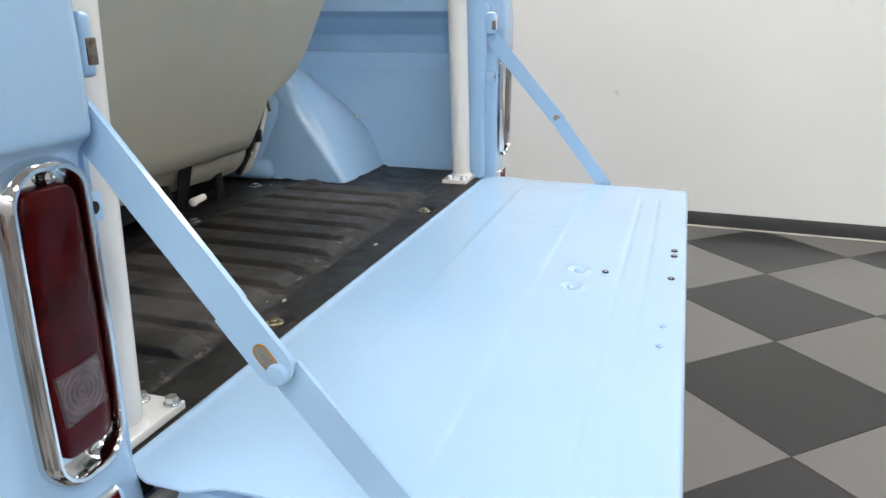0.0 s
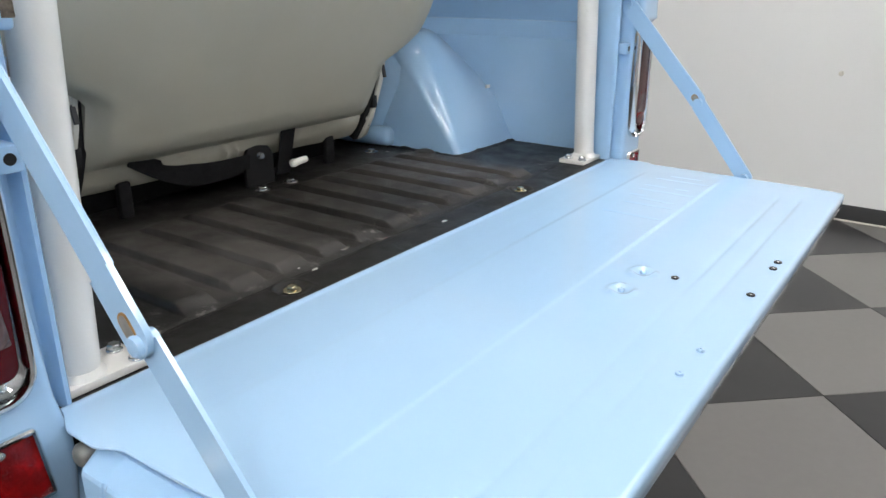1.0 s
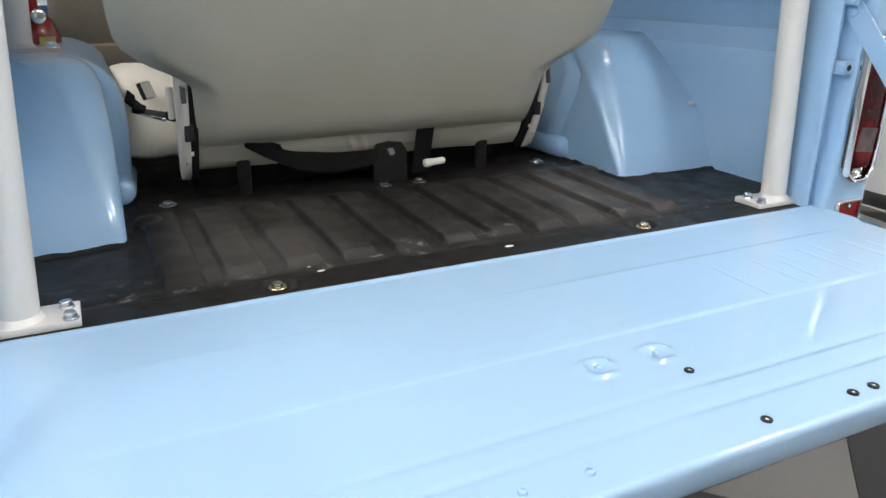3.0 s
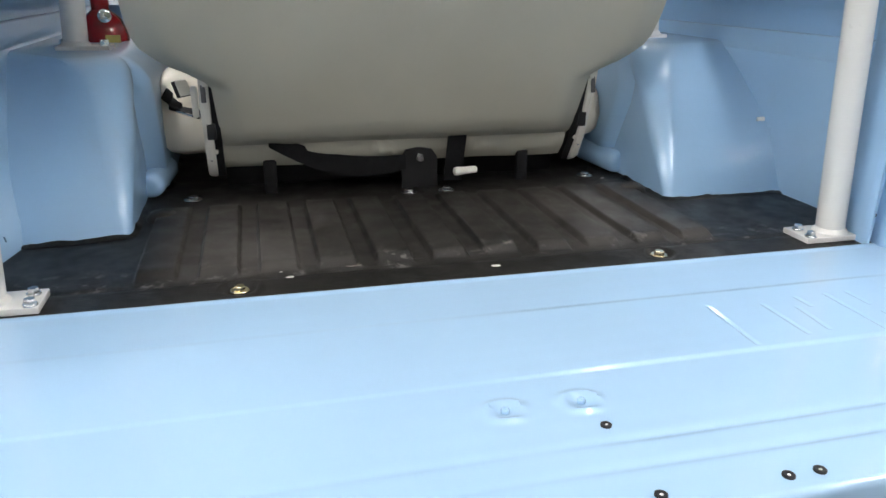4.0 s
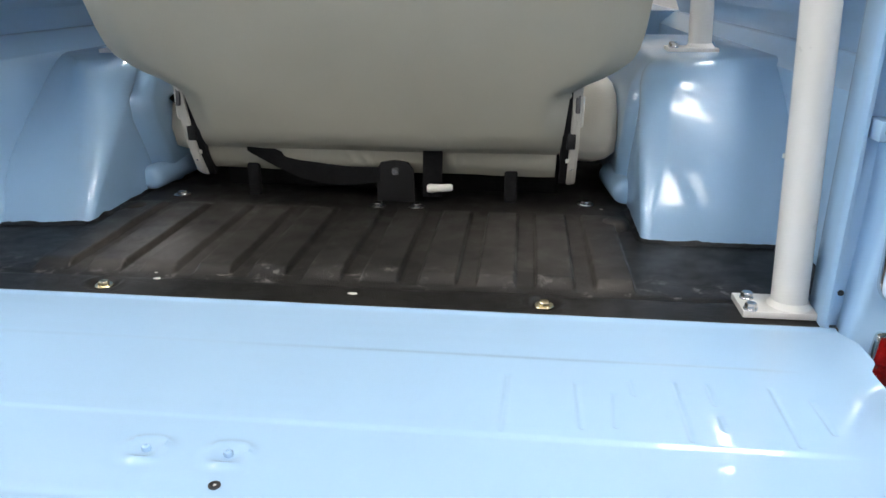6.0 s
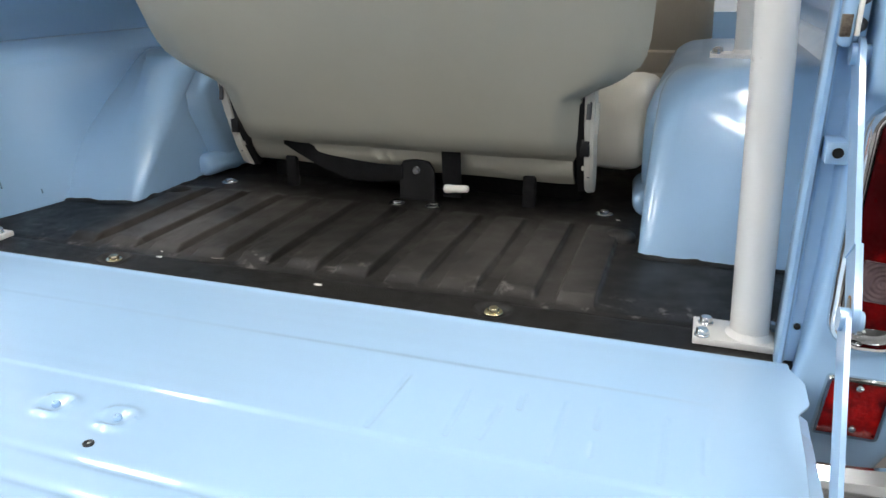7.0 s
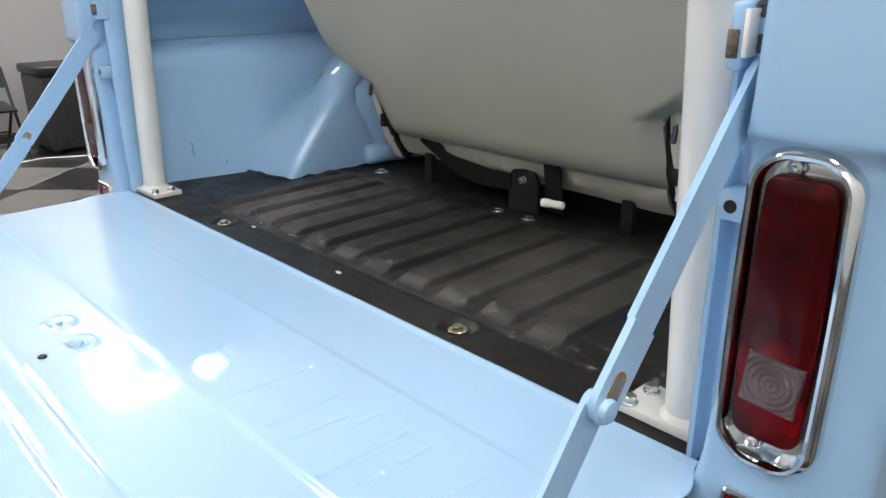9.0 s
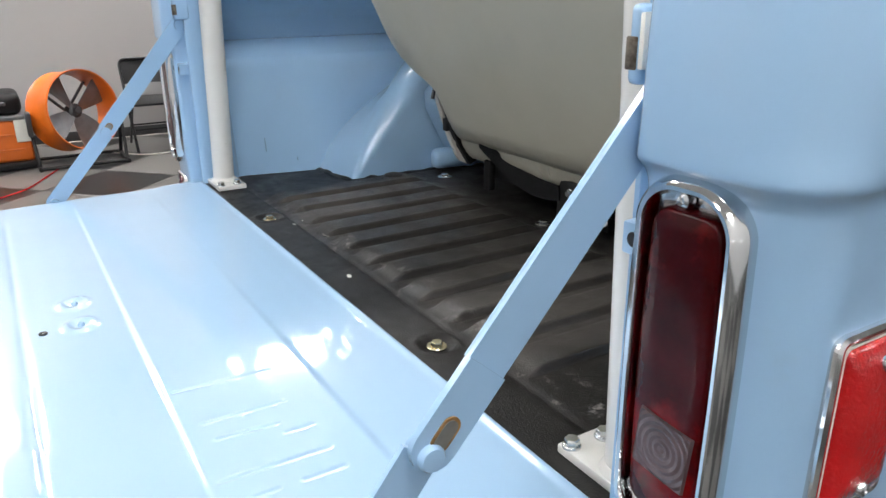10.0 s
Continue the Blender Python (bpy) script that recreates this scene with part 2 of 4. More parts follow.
def lerp_keys(keys, z):
    if z <= keys[0][0]:
        return keys[0][1:]
    for a, b in zip(keys, keys[1:]):
        if z <= b[0]:
            t = (z - a[0]) / (b[0] - a[0])
            return tuple(p + (q - p) * t for p, q in zip(a[1:], b[1:]))
    return keys[-1][1:]


def smooth01(a, b, x):
    t = min(1.0, max(0.0, (x - a) / (b - a)))
    return t * t * (3 - 2 * t)


# ---- the showroom ----
ROOM = Matrix.Translation((3.56, -0.64, 0)) @ pose(0, 0, 0, 0, 0, -2.2)     # its x axis points out of the east wall
XW, YS, YN = -9.81, -6.8, 8.3


def room():
    for name, b in (("wall_east", (0, 0.2, YS - 0.2, YN + 0.2, FLOOR, CEIL)), ("wall_west", (XW - 0.2, XW, YS - 0.2, YN + 0.2, FLOOR, CEIL)),
                    ("wall_north", (XW, 0, YN, YN + 0.2, FLOOR, CEIL)), ("wall_south", (XW, 0, YS - 0.2, YS, FLOOR, CEIL))):
        tagged(part(name, box(bmesh.new(), *b, m=ROOM), grey_wall_mat if name == "wall_west" else wall_mat, None), "smooth light grey painted showroom wall" if name == "wall_west" else "smooth white painted showroom wall with faint scuffs", "wall", kind="structure")
    tagged(part("ceiling", box(bmesh.new(), XW - 0.2, 0.2, YS - 0.2, YN + 0.2, CEIL, CEIL + 0.15, m=ROOM), ceil_mat, None), "plain white showroom ceiling", "ceiling", kind="structure")
    h = FLOOR + 0.092
    for name, b in (("baseboard_east", (-0.012, -0.002, YS, YN, FLOOR + 0.001, h)), ("baseboard_west", (XW + 0.002, XW + 0.012, YS, YN, FLOOR + 0.001, h))):
        tagged(part(name, box(bmesh.new(), *b, bev=0.004, m=ROOM), base_mat, None), "black vinyl cove base along the wall foot", "baseboard", kind="structure")
        # pale strip: the bright gleam along the cove's toe, made as a solid
        side = 1 if name == "baseboard_west" else -1
        xt = b[1] if side > 0 else b[0]
        part("toe_strip", box(bmesh.new(), *sorted((xt + side * 0.0015, xt + side * 0.011)), YS, YN, FLOOR + 0.001, FLOOR + 0.009, 0.002, m=ROOM), bracket_mat, bpy.data.objects[name], "pale strip that stands for the gleam along the foot of the base")
    bm = bmesh.new()
    box(bm, XW - 0.2, 0.2, YS - 0.2, YN + 0.2, FLOOR - 0.12, FLOOR - 0.003, m=ROOM)
    return tagged(part("floor", bm, slab_mat, None), "checkered charcoal and grey vinyl tile floor laid diagonally", "floor", kind="structure")


floor = room()


def ceiling_lamp(x, y, glow, w=0.6, d=1.2):
    top = empty("ceiling_light", "flat white recessed ceiling light panel, lit", "ceiling light", "lights in the ceiling", at=(x, y, CEIL))
    m = Matrix.Translation((0, 0, -0.010)) @ pose(0, 0, 0, 180, 0, 0)
    part("frame", frame_ring(bmesh.new(), m, w + 0.04, d + 0.04, 0.01, [(0, -0.016), (0, 0.006), (-0.02, 0.010), (-0.022, -0.01)], 2), white, top)
    part("diffuser", box(bmesh.new(), -w / 2, w / 2, -d / 2, d / 2, -0.018, 0.001), glow, top)


for lx, ly in ((-2.35, 0.0), (-2.3, 4.85), (1.3, 0.0), (3.3, -1.9)):
    ceiling_lamp(lx, ly, lamp_mat)
ceiling_lamp(2.25, 4.35, lamp_mat, 0.6, 0.75)
# western pair, emission turned up to brighten the right inner wall
for lx, ly in ((-5.8, 1.80), (-5.8, -1.35)):
    ceiling_lamp(lx, ly, lamp_boosted)
# unseen lamps; the pair at x -5.7 is added for light from the southwest
for lx, ly in ((-5.7, -2.95), (-5.7, -4.6), (-2.35, -3.0), (-2.35, -6.0), (1.3, -3.0)):
    ceiling_lamp(lx, ly, lamp_dim)


# ---- the vehicle ----
truck = empty("off_road_vehicle", "light blue vintage off-road vehicle, tailgate lowered, on checkered tiles", "vehicle", at=(0, 0, 0))


def quarter_panel(s):
    outer = [(0.80, 0.011, 0.730), (0.88, -0.012, 0.756), (0.925, -0.022, 0.768), (1.240, -0.022, 0.770), (1.248, -0.0226, 0.7696), (1.256, -0.0240, 0.7692), (1.2615, -0.0268, 0.7700), (1.2655, -0.0306, 0.7725),
             (1.2690, -0.0350, 0.7755), (1.2708, -0.0368, 0.7772), (1.2735, -0.0377, 0.7780), (1.278, -0.0380, 0.7785), (1.305, -0.0380, 0.780), (1.34, -0.0376, 0.780), (1.37, -0.0360, 0.778), (1.395, -0.030, 0.772), (1.408, -0.020, 0.762), (1.415, 0.004, 0.750)]
    inner = [(0.80, 0.690), (1.2205, 0.690), (1.2220, 0.6915), (1.2535, 0.728), (1.2570, 0.732), (1.2585, 0.748), (1.302, 0.731), (1.306, 0.728), (1.349, 0.692), (1.353, 0.672), (1.360, 0.666), (1.412, 0.668), (1.415, 0.674)]
    zs = sorted({k[0] for k in outer} | {k[0] for k in inner} | {0.95, 1.0, 1.1, 1.2, 1.32})
    rings = []
    for z in zs:
        yr, xo = lerp_keys(outer, z)
        (xi,) = lerp_keys(inner, z)
        # the unseen left lip is drawn further in to shade the recess below
        if s < 0 and z > 1.351:
            xi -= 0.030
        up = smooth01(1.255, 1.29, z)
        rc = 0.036 + 0.016 * up
        flare = 0.016 * smooth01(1.02, 0.975, z)
        xf = 0.652 - flare + (0.004 * up if s > 0 else -0.002 * up)
        # the left inner panel leans in towards its foot, over the filler pipe
        lean = min(1.0, max(0.0, (1.2205 - z) / 0.2505)) if s < 0 else 0.0
        p = [(xi - 0.084 * lean, 1.75), (xi - 0.084 * lean, 0.285), (xi - 0.046 * lean, 0.10), (xi - 0.002 - 0.046 * lean, 0.085), (min(0.645, xi - 0.010 - 0.046 * lean), 0.078), (0.629, 0.068), (0.625, 0.055), (0.622, 0.012), (0.6225, 0.004), (0.625, 0.0), (0.629, 0.0005), (0.6315, 0.006), (0.632, 0.0115), (xf - 0.017 + flare, 0.0145), (xf - 0.004 + flare * 0.6, 0.0145),
             (xf - 0.0015 + flare * 0.3, 0.011), (xf, -0.004), (xf + 0.0008, yr + 0.008), (xf + 0.0026, yr + 0.0035), (xf + 0.006, yr + 0.001), (xf + 0.012, yr)]
        for i in range(10):
            a = radians(-90 + 90 * i / 9)
            p.append((xo - rc + rc * math.cos(a), yr + rc + rc * math.sin(a)))
        p += [(xo, 0.4), (xo, 1.0), (xo, 1.75)]
        rings.append([(s * x, y, z) for x, y in p])
    bm = bmesh.new()
    loft(bm, rings)
    ob = part("quarter_panel", bm, paint, truck, sharp=40)
    ob.location.x = CX
    return ob


def wheel_arch(s):
    """The wheel housing that swells into the cargo bed."""
    keys = [(0.0, 0.457, 0.288, 0.014), (0.05, 0.456, 0.313, 0.024), (0.10, 0.455, 0.338, 0.036), (0.15, 0.456, 0.368, 0.042), (0.19, 0.458, 0.394, 0.046), (0.22, 0.460, 0.416, 0.052), (0.238, 0.466, 0.434, 0.058),
            (0.250, 0.476, 0.452, 0.062), (0.258, 0.491, 0.472, 0.062), (0.262, 0.513, 0.494, 0.058)]
    rings = []
    for dz, xi, yr, r in [(-0.01,) + keys[0][1:]] + keys:
        if s < 0:       # the left housing stands a little closer to the wall and leans more
            up = max(0.0, dz) / 0.262
            dz *= 0.945
            xi, yr, r = xi + 0.004 * (1 - up), yr - 0.010 + 0.020 * up ** 1.5, r + 0.010 * up
        # the left rear slope melts into the leaning wall as it rises
        p = [(0.72, yr + (0.19 * smooth01(0.03, 0.26, dz) if s < 0 else 0.085 * smooth01(0.09, 0.262, dz)))]
        if s < 0:       # the rear face swells a little near its foot
            swell = 0.016 * (1 - smooth01(0.02, 0.20, dz))
            y0 = p[0][1]
            p += [(0.72 - (0.72 - xi - r) * k, y0 + (yr - y0) * k - swell * math.sin(math.pi * k)) for k in (0.25, 0.5, 0.75)]
        for i in range(9):
            a = radians(270 - 90 * i / 8)
            p.append((xi + r + r * math.cos(a), yr + r + r * math.sin(a)))
        # a slanting fold across the inner face
        yf = max(yr + r + 0.018, 0.543 - 0.525 * dz)
        dip = (-0.030 if s < 0 else -0.018) * (1 - smooth01(0.19, 0.255, dz))
        p += [(xi, yf - 0.012), (xi + 0.003 * min(1.0, -dip * 50), yf - 0.003), (xi + dip * 0.35, yf + 0.004), (xi + dip * 0.9, yf + 0.018), (xi + dip, yf + 0.030)]
        f = 1.22 - (yr - 0.288) * 0.7
        for i in range(5):
            a = radians(180 - 90 * i / 4)
            p.append((xi + dip + r + r * math.cos(a), f - r + r * math.sin(a)))
        p.append((0.72, f))
        rings.append([(s * x, y, BED + dz) for x, y in p])
        if dz == 0.0:
            foot = [Vector((x, y, 0)) for x, y in p]
    bm = bmesh.new()
    loft(bm, rings)
    ob = part("wheel_arch", bm, paint, truck, sharp=50)
    # uneven rim of sprayed liner where the floor meets the housing
    line = []
    for a, b in zip(foot, foot[1:]):
        n = max(1, int((b - a).length / 0.008))
        line += [a.lerp(b, i / n) for i in range(n)]
    rim = []
    for i, c in enumerate(line):
        d = (line[min(i + 2, len(line) - 1)] - line[max(i - 2, 0)]).normalized()
        n = Vector((d.y, -d.x, 0))
        if n.dot(c - Vector((0.66, 0.75, 0))) < 0:
            n = -n
        h = 0.004 + 0.007 * max(0.0, noise.noise((c.x * 26, c.y * 26, 3 + s))) + 0.002 * noise.noise((c.x * 90, c.y * 90, 1))
        rim.append([Vector((s * q.x, q.y, BED + z)) for q, z in ((c - n * 0.004, h), (c + n * 0.0012, h), (c + n * (0.006 + 0.5 * h), 0.001), (c - n * 0.004, -0.003))])
    bm = bmesh.new()
    loft(bm, rim)
    part("liner_rim", bm, liner, ob, sharp=60)
    part("pressed_boss", lathe(bmesh.new(), (s * 0.455, 0.478, BED + 0.026), (-0.10 * s, 1, 0), [(0.010, 0), (0.017, 0.002), (0.022, 0.008), (0.024, 0.018), (0.024, 0.14)], 24), paint, ob)
    return ob


RIBS = [-0.006 + 0.0803 * i for i in range(-5, 6)]


def bed_floor():
    xs = sorted(set([round(-0.70 + 0.02 * i, 4) for i in range(71)] + [round(c + k, 4) for c in RIBS for k in (-0.0305, -0.0285, -0.0268, -0.0252, -0.0235, -0.021, -0.012, 0.0, 0.012, 0.021, 0.0235, 0.0252, 0.0268, 0.0285, 0.0305)] + [c + 0.005 * k for c in (-0.30, 0.30) for k in range(-7, 8)]))
    ys = [-0.004, 0.0, 0.006, 0.012, 0.017, 0.022, 0.027, 0.032, 0.040, 0.048, 0.053, 0.058, 0.063, 0.066, 0.070, 0.074, 0.080, 0.084, 0.087, 0.092, 0.097, 0.100, 0.106, 0.112, 0.16, 0.22, 0.28, 0.34, 0.38, 0.395, 0.405, 0.415, 0.43, 0.46, 0.60, 0.80, 1.2, 1.75]
    bm = bmesh.new()

    def height(x, y):
        h = 0.0
        run = smooth01(0.079, 0.110, y) * (1 - smooth01(0.39, 0.42, y))
        for c in RIBS:
            h = max(h, 0.0098 * (1 - smooth01(0.0234, 0.0286, abs(x - c))) * run)
        h -= 0.0025 * math.exp(-((y - 0.070) / 0.004) ** 2)
        for bx in (-0.30, 0.30):
            rr = math.hypot(x - bx, y - 0.04)
            h += 0.0022 * math.exp(-((rr - 0.026) / 0.0045) ** 2) * (0.7 + 0.6 * noise.noise((x * 60, y * 60, 2))) - 0.006 * (1 - smooth01(0.016, 0.024, rr))
        if y < -0.002:
            h -= 0.02
        return h + 0.0012 * noise.noise((x * 9, y * 9, 0))
    rows = [[bm.verts.new((x, y, BED + height(x, y))) for x in xs] for y in ys]
    low = [bm.verts.new((x, y, BED - 0.04)) for x, y in ((-0.70, -0.004), (0.70, -0.004), (0.70, 1.75), (-0.70, 1.75))]
    for a, b in zip(rows, rows[1:]):
        for i in range(len(xs) - 1):
            bm.faces.new((a[i], a[i + 1], b[i + 1], b[i]))
    bm.faces.new(low)
    bm.faces.new([low[0], low[1]] + rows[0][::-1])
    bm.faces.new([low[2], low[3]] + rows[-1])
    ob = part("bed_floor", bm, liner, truck, "black sprayed bed liner with raised ribs", sharp=60)
    for x, y, mt, w in ((-0.30, 0.04, brass, 0.0125), (0.30, 0.04, brass, 0.0125), (-0.383, 0.468, steel, 0.016), (0.383, 0.487, steel, 0.016), (0.005, 0.436, steel, 0.015), (0.077, 0.437, steel, 0.015)):
        part("floor_bolt", hexbolt(bmesh.new(), (x, y, BED - (0.0040 if mt is brass else 0.0)), (0, 0, 1), 0.0130 if mt is brass else 0.0150, 0.0075, w, 0.3 + x), mt, ob)
    for px in (-0.424, 0.424):
        part("drain_plug", lathe(bmesh.new(), (px, 0.362, BED - 0.002), (0, 0, 1), [(0.026, 0), (0.025, 0.008), (0.020, 0.014), (0.010, 0.0175), (0.001, 0.018)], 20), liner, ob)
    for x, y, r, mt in ((0.047, 0.042, 0.006, gasket), (-0.234, 0.063, 0.005, gasket), (-0.246, 0.083, 0.0022, gasket), (-0.15, 0.088, 0.012, scuff), (0.41, 0.46, 0.003, gasket)):
        bm = bmesh.new()
        ring = [(x + r * (0.7 + 0.5 * noise.noise((i, x * 50, 0))) * 1.4 * math.cos(i * math.pi / 6), y + r * (0.7 + 0.5 * noise.noise((i, x * 50, 4))) * 0.7 * math.sin(i * math.pi / 6)) for i in range(12)]
        loft(bm, [[(px, py, BED - 0.002) for px, py in ring], [(px, py, BED + 0.0012) for px, py in ring]])
        part("paint_fleck", bm, mt, ob)
    return ob


def tailgate():
    """Lowered flat: its inner face looks up."""
    half = [(-0.470, 0.618), (-0.44, 0.623), (-0.171, 0.636), (-0.102, 0.637), (-0.096, 0.6385), (-0.080, 0.648), (-0.074, 0.6495), (-0.035, 0.6495), (-0.028, 0.647), (-0.007, 0.637), (0.01, 0.634)]
    L = 0.470

    def bars(x, y):
        """Pressed marks on the inner face: plain thin bars."""
        d = 9.0
        def seg(x0, y0, x1, y1):
            ax, ay = x1 - x0, y1 - y0
            t = max(0, min(1, ((x - x0) * ax + (y - y0) * ay) / (ax * ax + ay * ay)))
            return math.hypot(x - x0 - ax * t, y - y0 - ay * t)
        for b in ((0.2545, -0.251, 0.2585, -0.150), (0.329, -0.240, 0.329, -0.160), (0.361, -0.235, 0.366, -0.176), (0.385, -0.176, 0.384, -0.150),
                  (0.427, -0.250, 0.428, -0.150), (0.461, -0.187, 0.461, -0.150), (0.461, -0.231, 0.461, -0.210), (0.522, -0.249, 0.524, -0.150), (0.559, -0.224, 0.558, -0.168)):
            d = min(d, seg(*b))
        return d

    def height(x, y):
        h = 0.0
        if 0.2 < x < 0.6 and -0.28 < y < -0.12:
            h -= 0.0012 * (1 - smooth01(0.0005, 0.0038, bars(x, y)))
        e = 1 - smooth01(0.50, 0.60, abs(x))
        lit = 0.6 + 0.8 * smooth01(-0.06, 0.12, x)
        h += 0.0012 * smooth01(-0.104, -0.116, y) * e * lit - 0.0019 * smooth01(-0.256, -0.263, y) * e * lit
        g = 1 - smooth01(0.48, 0.56, abs(x))
        for yc in (-0.378, -0.415):
            h -= (0.0014 * lit + 0.0008 * noise.noise((x * 9, yc * 40, 8))) * math.exp(-((y - yc) / 0.005) ** 2) * g
        h += 0.0022 * math.exp(-((y + 0.001) / 0.005) ** 2)
        for cx in (0.017, -0.059):
            r = math.hypot(x - cx, y + 0.312)
            h += 0.0025 * math.exp(-((r - 0.017) / 0.0045) ** 2) * (1 + 0.5 * math.sin(3 * math.atan2(y + 0.312, x - cx))) - 0.0034 * math.exp(-(r / 0.009) ** 2)
        return h + 0.0007 * noise.noise((x * 5, y * 5, 1)) + 0.00016 * noise.noise((x * 3.5, y * 55, 5)) * smooth01(0.62, 0.5, abs(x))
    ny = 290
    us = [-1 + 0.0095 * i for i in range(int(1.29 / 0.0095))]
    us += [0.29 + 0.0026 * i for i in range(int(0.63 / 0.0026))] + [0.93, 0.95, 0.965, 0.98, 0.99, 1.0]
    nx = len(us) - 1
    bm = bmesh.new()
    rows = []
    for j in range(ny + 1):
        y = 0.002 - (L + 0.002) * j / ny
        (hw,) = lerp_keys(half, y)
        rows.append([bm.verts.new((CX + u * hw, y, BED + 0.001 + height(CX + u * hw, y))) for u in us])
    for a, b in zip(rows, rows[1:]):
        for i in range(nx):
            bm.faces.new((a[i], b[i], b[i + 1], a[i + 1]))
    # rounded rim and the outer skin below
    edge = rows[0] + [r[-1] for r in rows[1:]] + rows[-1][-2::-1] + [r[0] for r in rows[-2:0:-1]]
    prev = edge
    thin = ((0.0004, -0.0004), (0.0008, -0.0012), (0.0006, -0.0024), (-0.014, -0.0036), (-0.028, -0.020), (-0.036, -0.046))     # bare sheet beside the hinges
    for (off_g, dz_g), (off_t, dz_t) in zip(((0.0025, -0.001), (0.005, -0.004), (0.006, -0.008), (0.004, -0.030), (-0.004, -0.040), (-0.02, -0.046)), thin):
        ring = []
        for v in edge:
            x, y = v.co.x, v.co.y
            sx = (1 if x > 0 else -1) * smooth01(0.60, 0.62, abs(x))
            k = smooth01(-0.455, -0.425, y) * smooth01(0.60, 0.62, abs(x - CX))
            off, dz = off_g + (off_t - off_g) * k, dz_g + (dz_t - dz_g) * k
            sy = -1 if y < -L + 0.004 else (0.2 if y > 0.001 else 0)
            ring.append(bm.verts.new((x + sx * off * 0.8, y + sy * off, v.co.z + dz)))
        for i in range(len(edge)):
            k = (i + 1) % len(edge)
            bm.faces.new((prev[i], prev[k], ring[k], ring[i]))
        prev = ring
    bm.faces.new(prev)
    ob = part("tailgate", bm, gate_sheen_paint, truck, "lowered light blue tailgate with pressed ribs and drilled holes", sharp=45)
    for x, y, r in ((0.022, -0.355, 0.0052), (0.165, -0.455, 0.0055), (0.135, -0.455, 0.0055), (0.021, -0.453, 0.0055)):
        bm = bmesh.new()
        lathe(bm, (x, y, BED - 0.004), (0, 0, 1), [(r, 0), (r, 0.0058), (r * 0.8, 0.0064), (r * 0.40, 0.0060), (r * 0.30, 0.0050), (0.0003, 0.0048)], 16)
        grommet = part("hole_grommet", bm, blackpl, ob)
        part("grommet_centre", lathe(bmesh.new(), (x + 0.0004, y, BED + 0.0006), (0, 0, 1), [(r * 0.30, 0), (r * 0.26, 0.0010), (r * 0.10, 0.0014), (0.0001, 0.0015)], 10), gasket, grommet)
    for x, y in ((-0.169, -0.447), (-0.232, -0.445), (0.017, -0.312), (-0.059, -0.312)):
        part("rivet", screw_head(bmesh.new(), (x, y, BED + 0.0012), (0, 0, 1), 0.0042, 0.0026), paint, ob)
    for s in (-1, 1):
        support_arm(s, ob)
        part("hinge", lathe(bmesh.new(), (CX + s * 0.622, -0.036, BED - 0.030), (s, 0, 0), [(0.0115, -0.006), (0.012, -0.002), (0.012, 0.020), (0.009, 0.024), (0.005, 0.026)], 18), hinge_mat, ob)
        # the outer skin's side flange, turned down below the inner panel
        bm = bmesh.new()
        rings = []
        for y, k in ((-0.054, 0.90), (-0.058, 1.0), (-0.088, 1.0), (-0.090, 0.96), (-0.094, 0.96), (-0.096, 1.0), (-0.20, 1.0), (-0.32, 0.95), (-0.455, 0.82)):
            top = [(0.612, -0.010), (0.632 * k + 0.612 * (1 - k), -0.014), (0.654 - 0.03 * (1 - k), -0.029), (0.6555 - 0.03 * (1 - k), -0.033), (0.6555 - 0.03 * (1 - k), -0.060)]
            low = [(x - 0.0025, z - 0.002) for x, z in reversed(top)]
            rings.append([(CX + s * x, y, BED + z) for x, z in top + low])
        loft(bm, rings)
        part("side_flange", bm, paint, ob, sharp=18)
    return ob


def flat_bar(bm, a, b, w, t, x, square=False):
    """A flat steel strap in the plane x, from a to b (y, z), round at the ends."""
    a, b = Vector((0, *a)), Vector((0, *b))
    d = (b - a).normalized()
    n = Vector((0, -d.z, d.y))
    pts = []
    for c, a0 in ((b, -90), (a, 90)):
        for i in range(9):
            g = radians(a0 + 180 * i / 8)
            out = 0.0 if square and c is a else math.cos(g)
            pts.append(c + d * (w / 2 * out) + n * (w / 2 * math.sin(g)))
    rings = [[Vector((x - t / 2, p.y, p.z)) for p in pts], [Vector((x + t / 2, p.y, p.z)) for p in pts]]
    loft(bm, rings)
    bmesh.ops.bevel(bm, geom=[e for e in bm.edges if len(e.link_faces) == 2 and e.calc_face_angle() > 1.2], offset=0.0008, segments=1, affect="EDGES")
    return bm


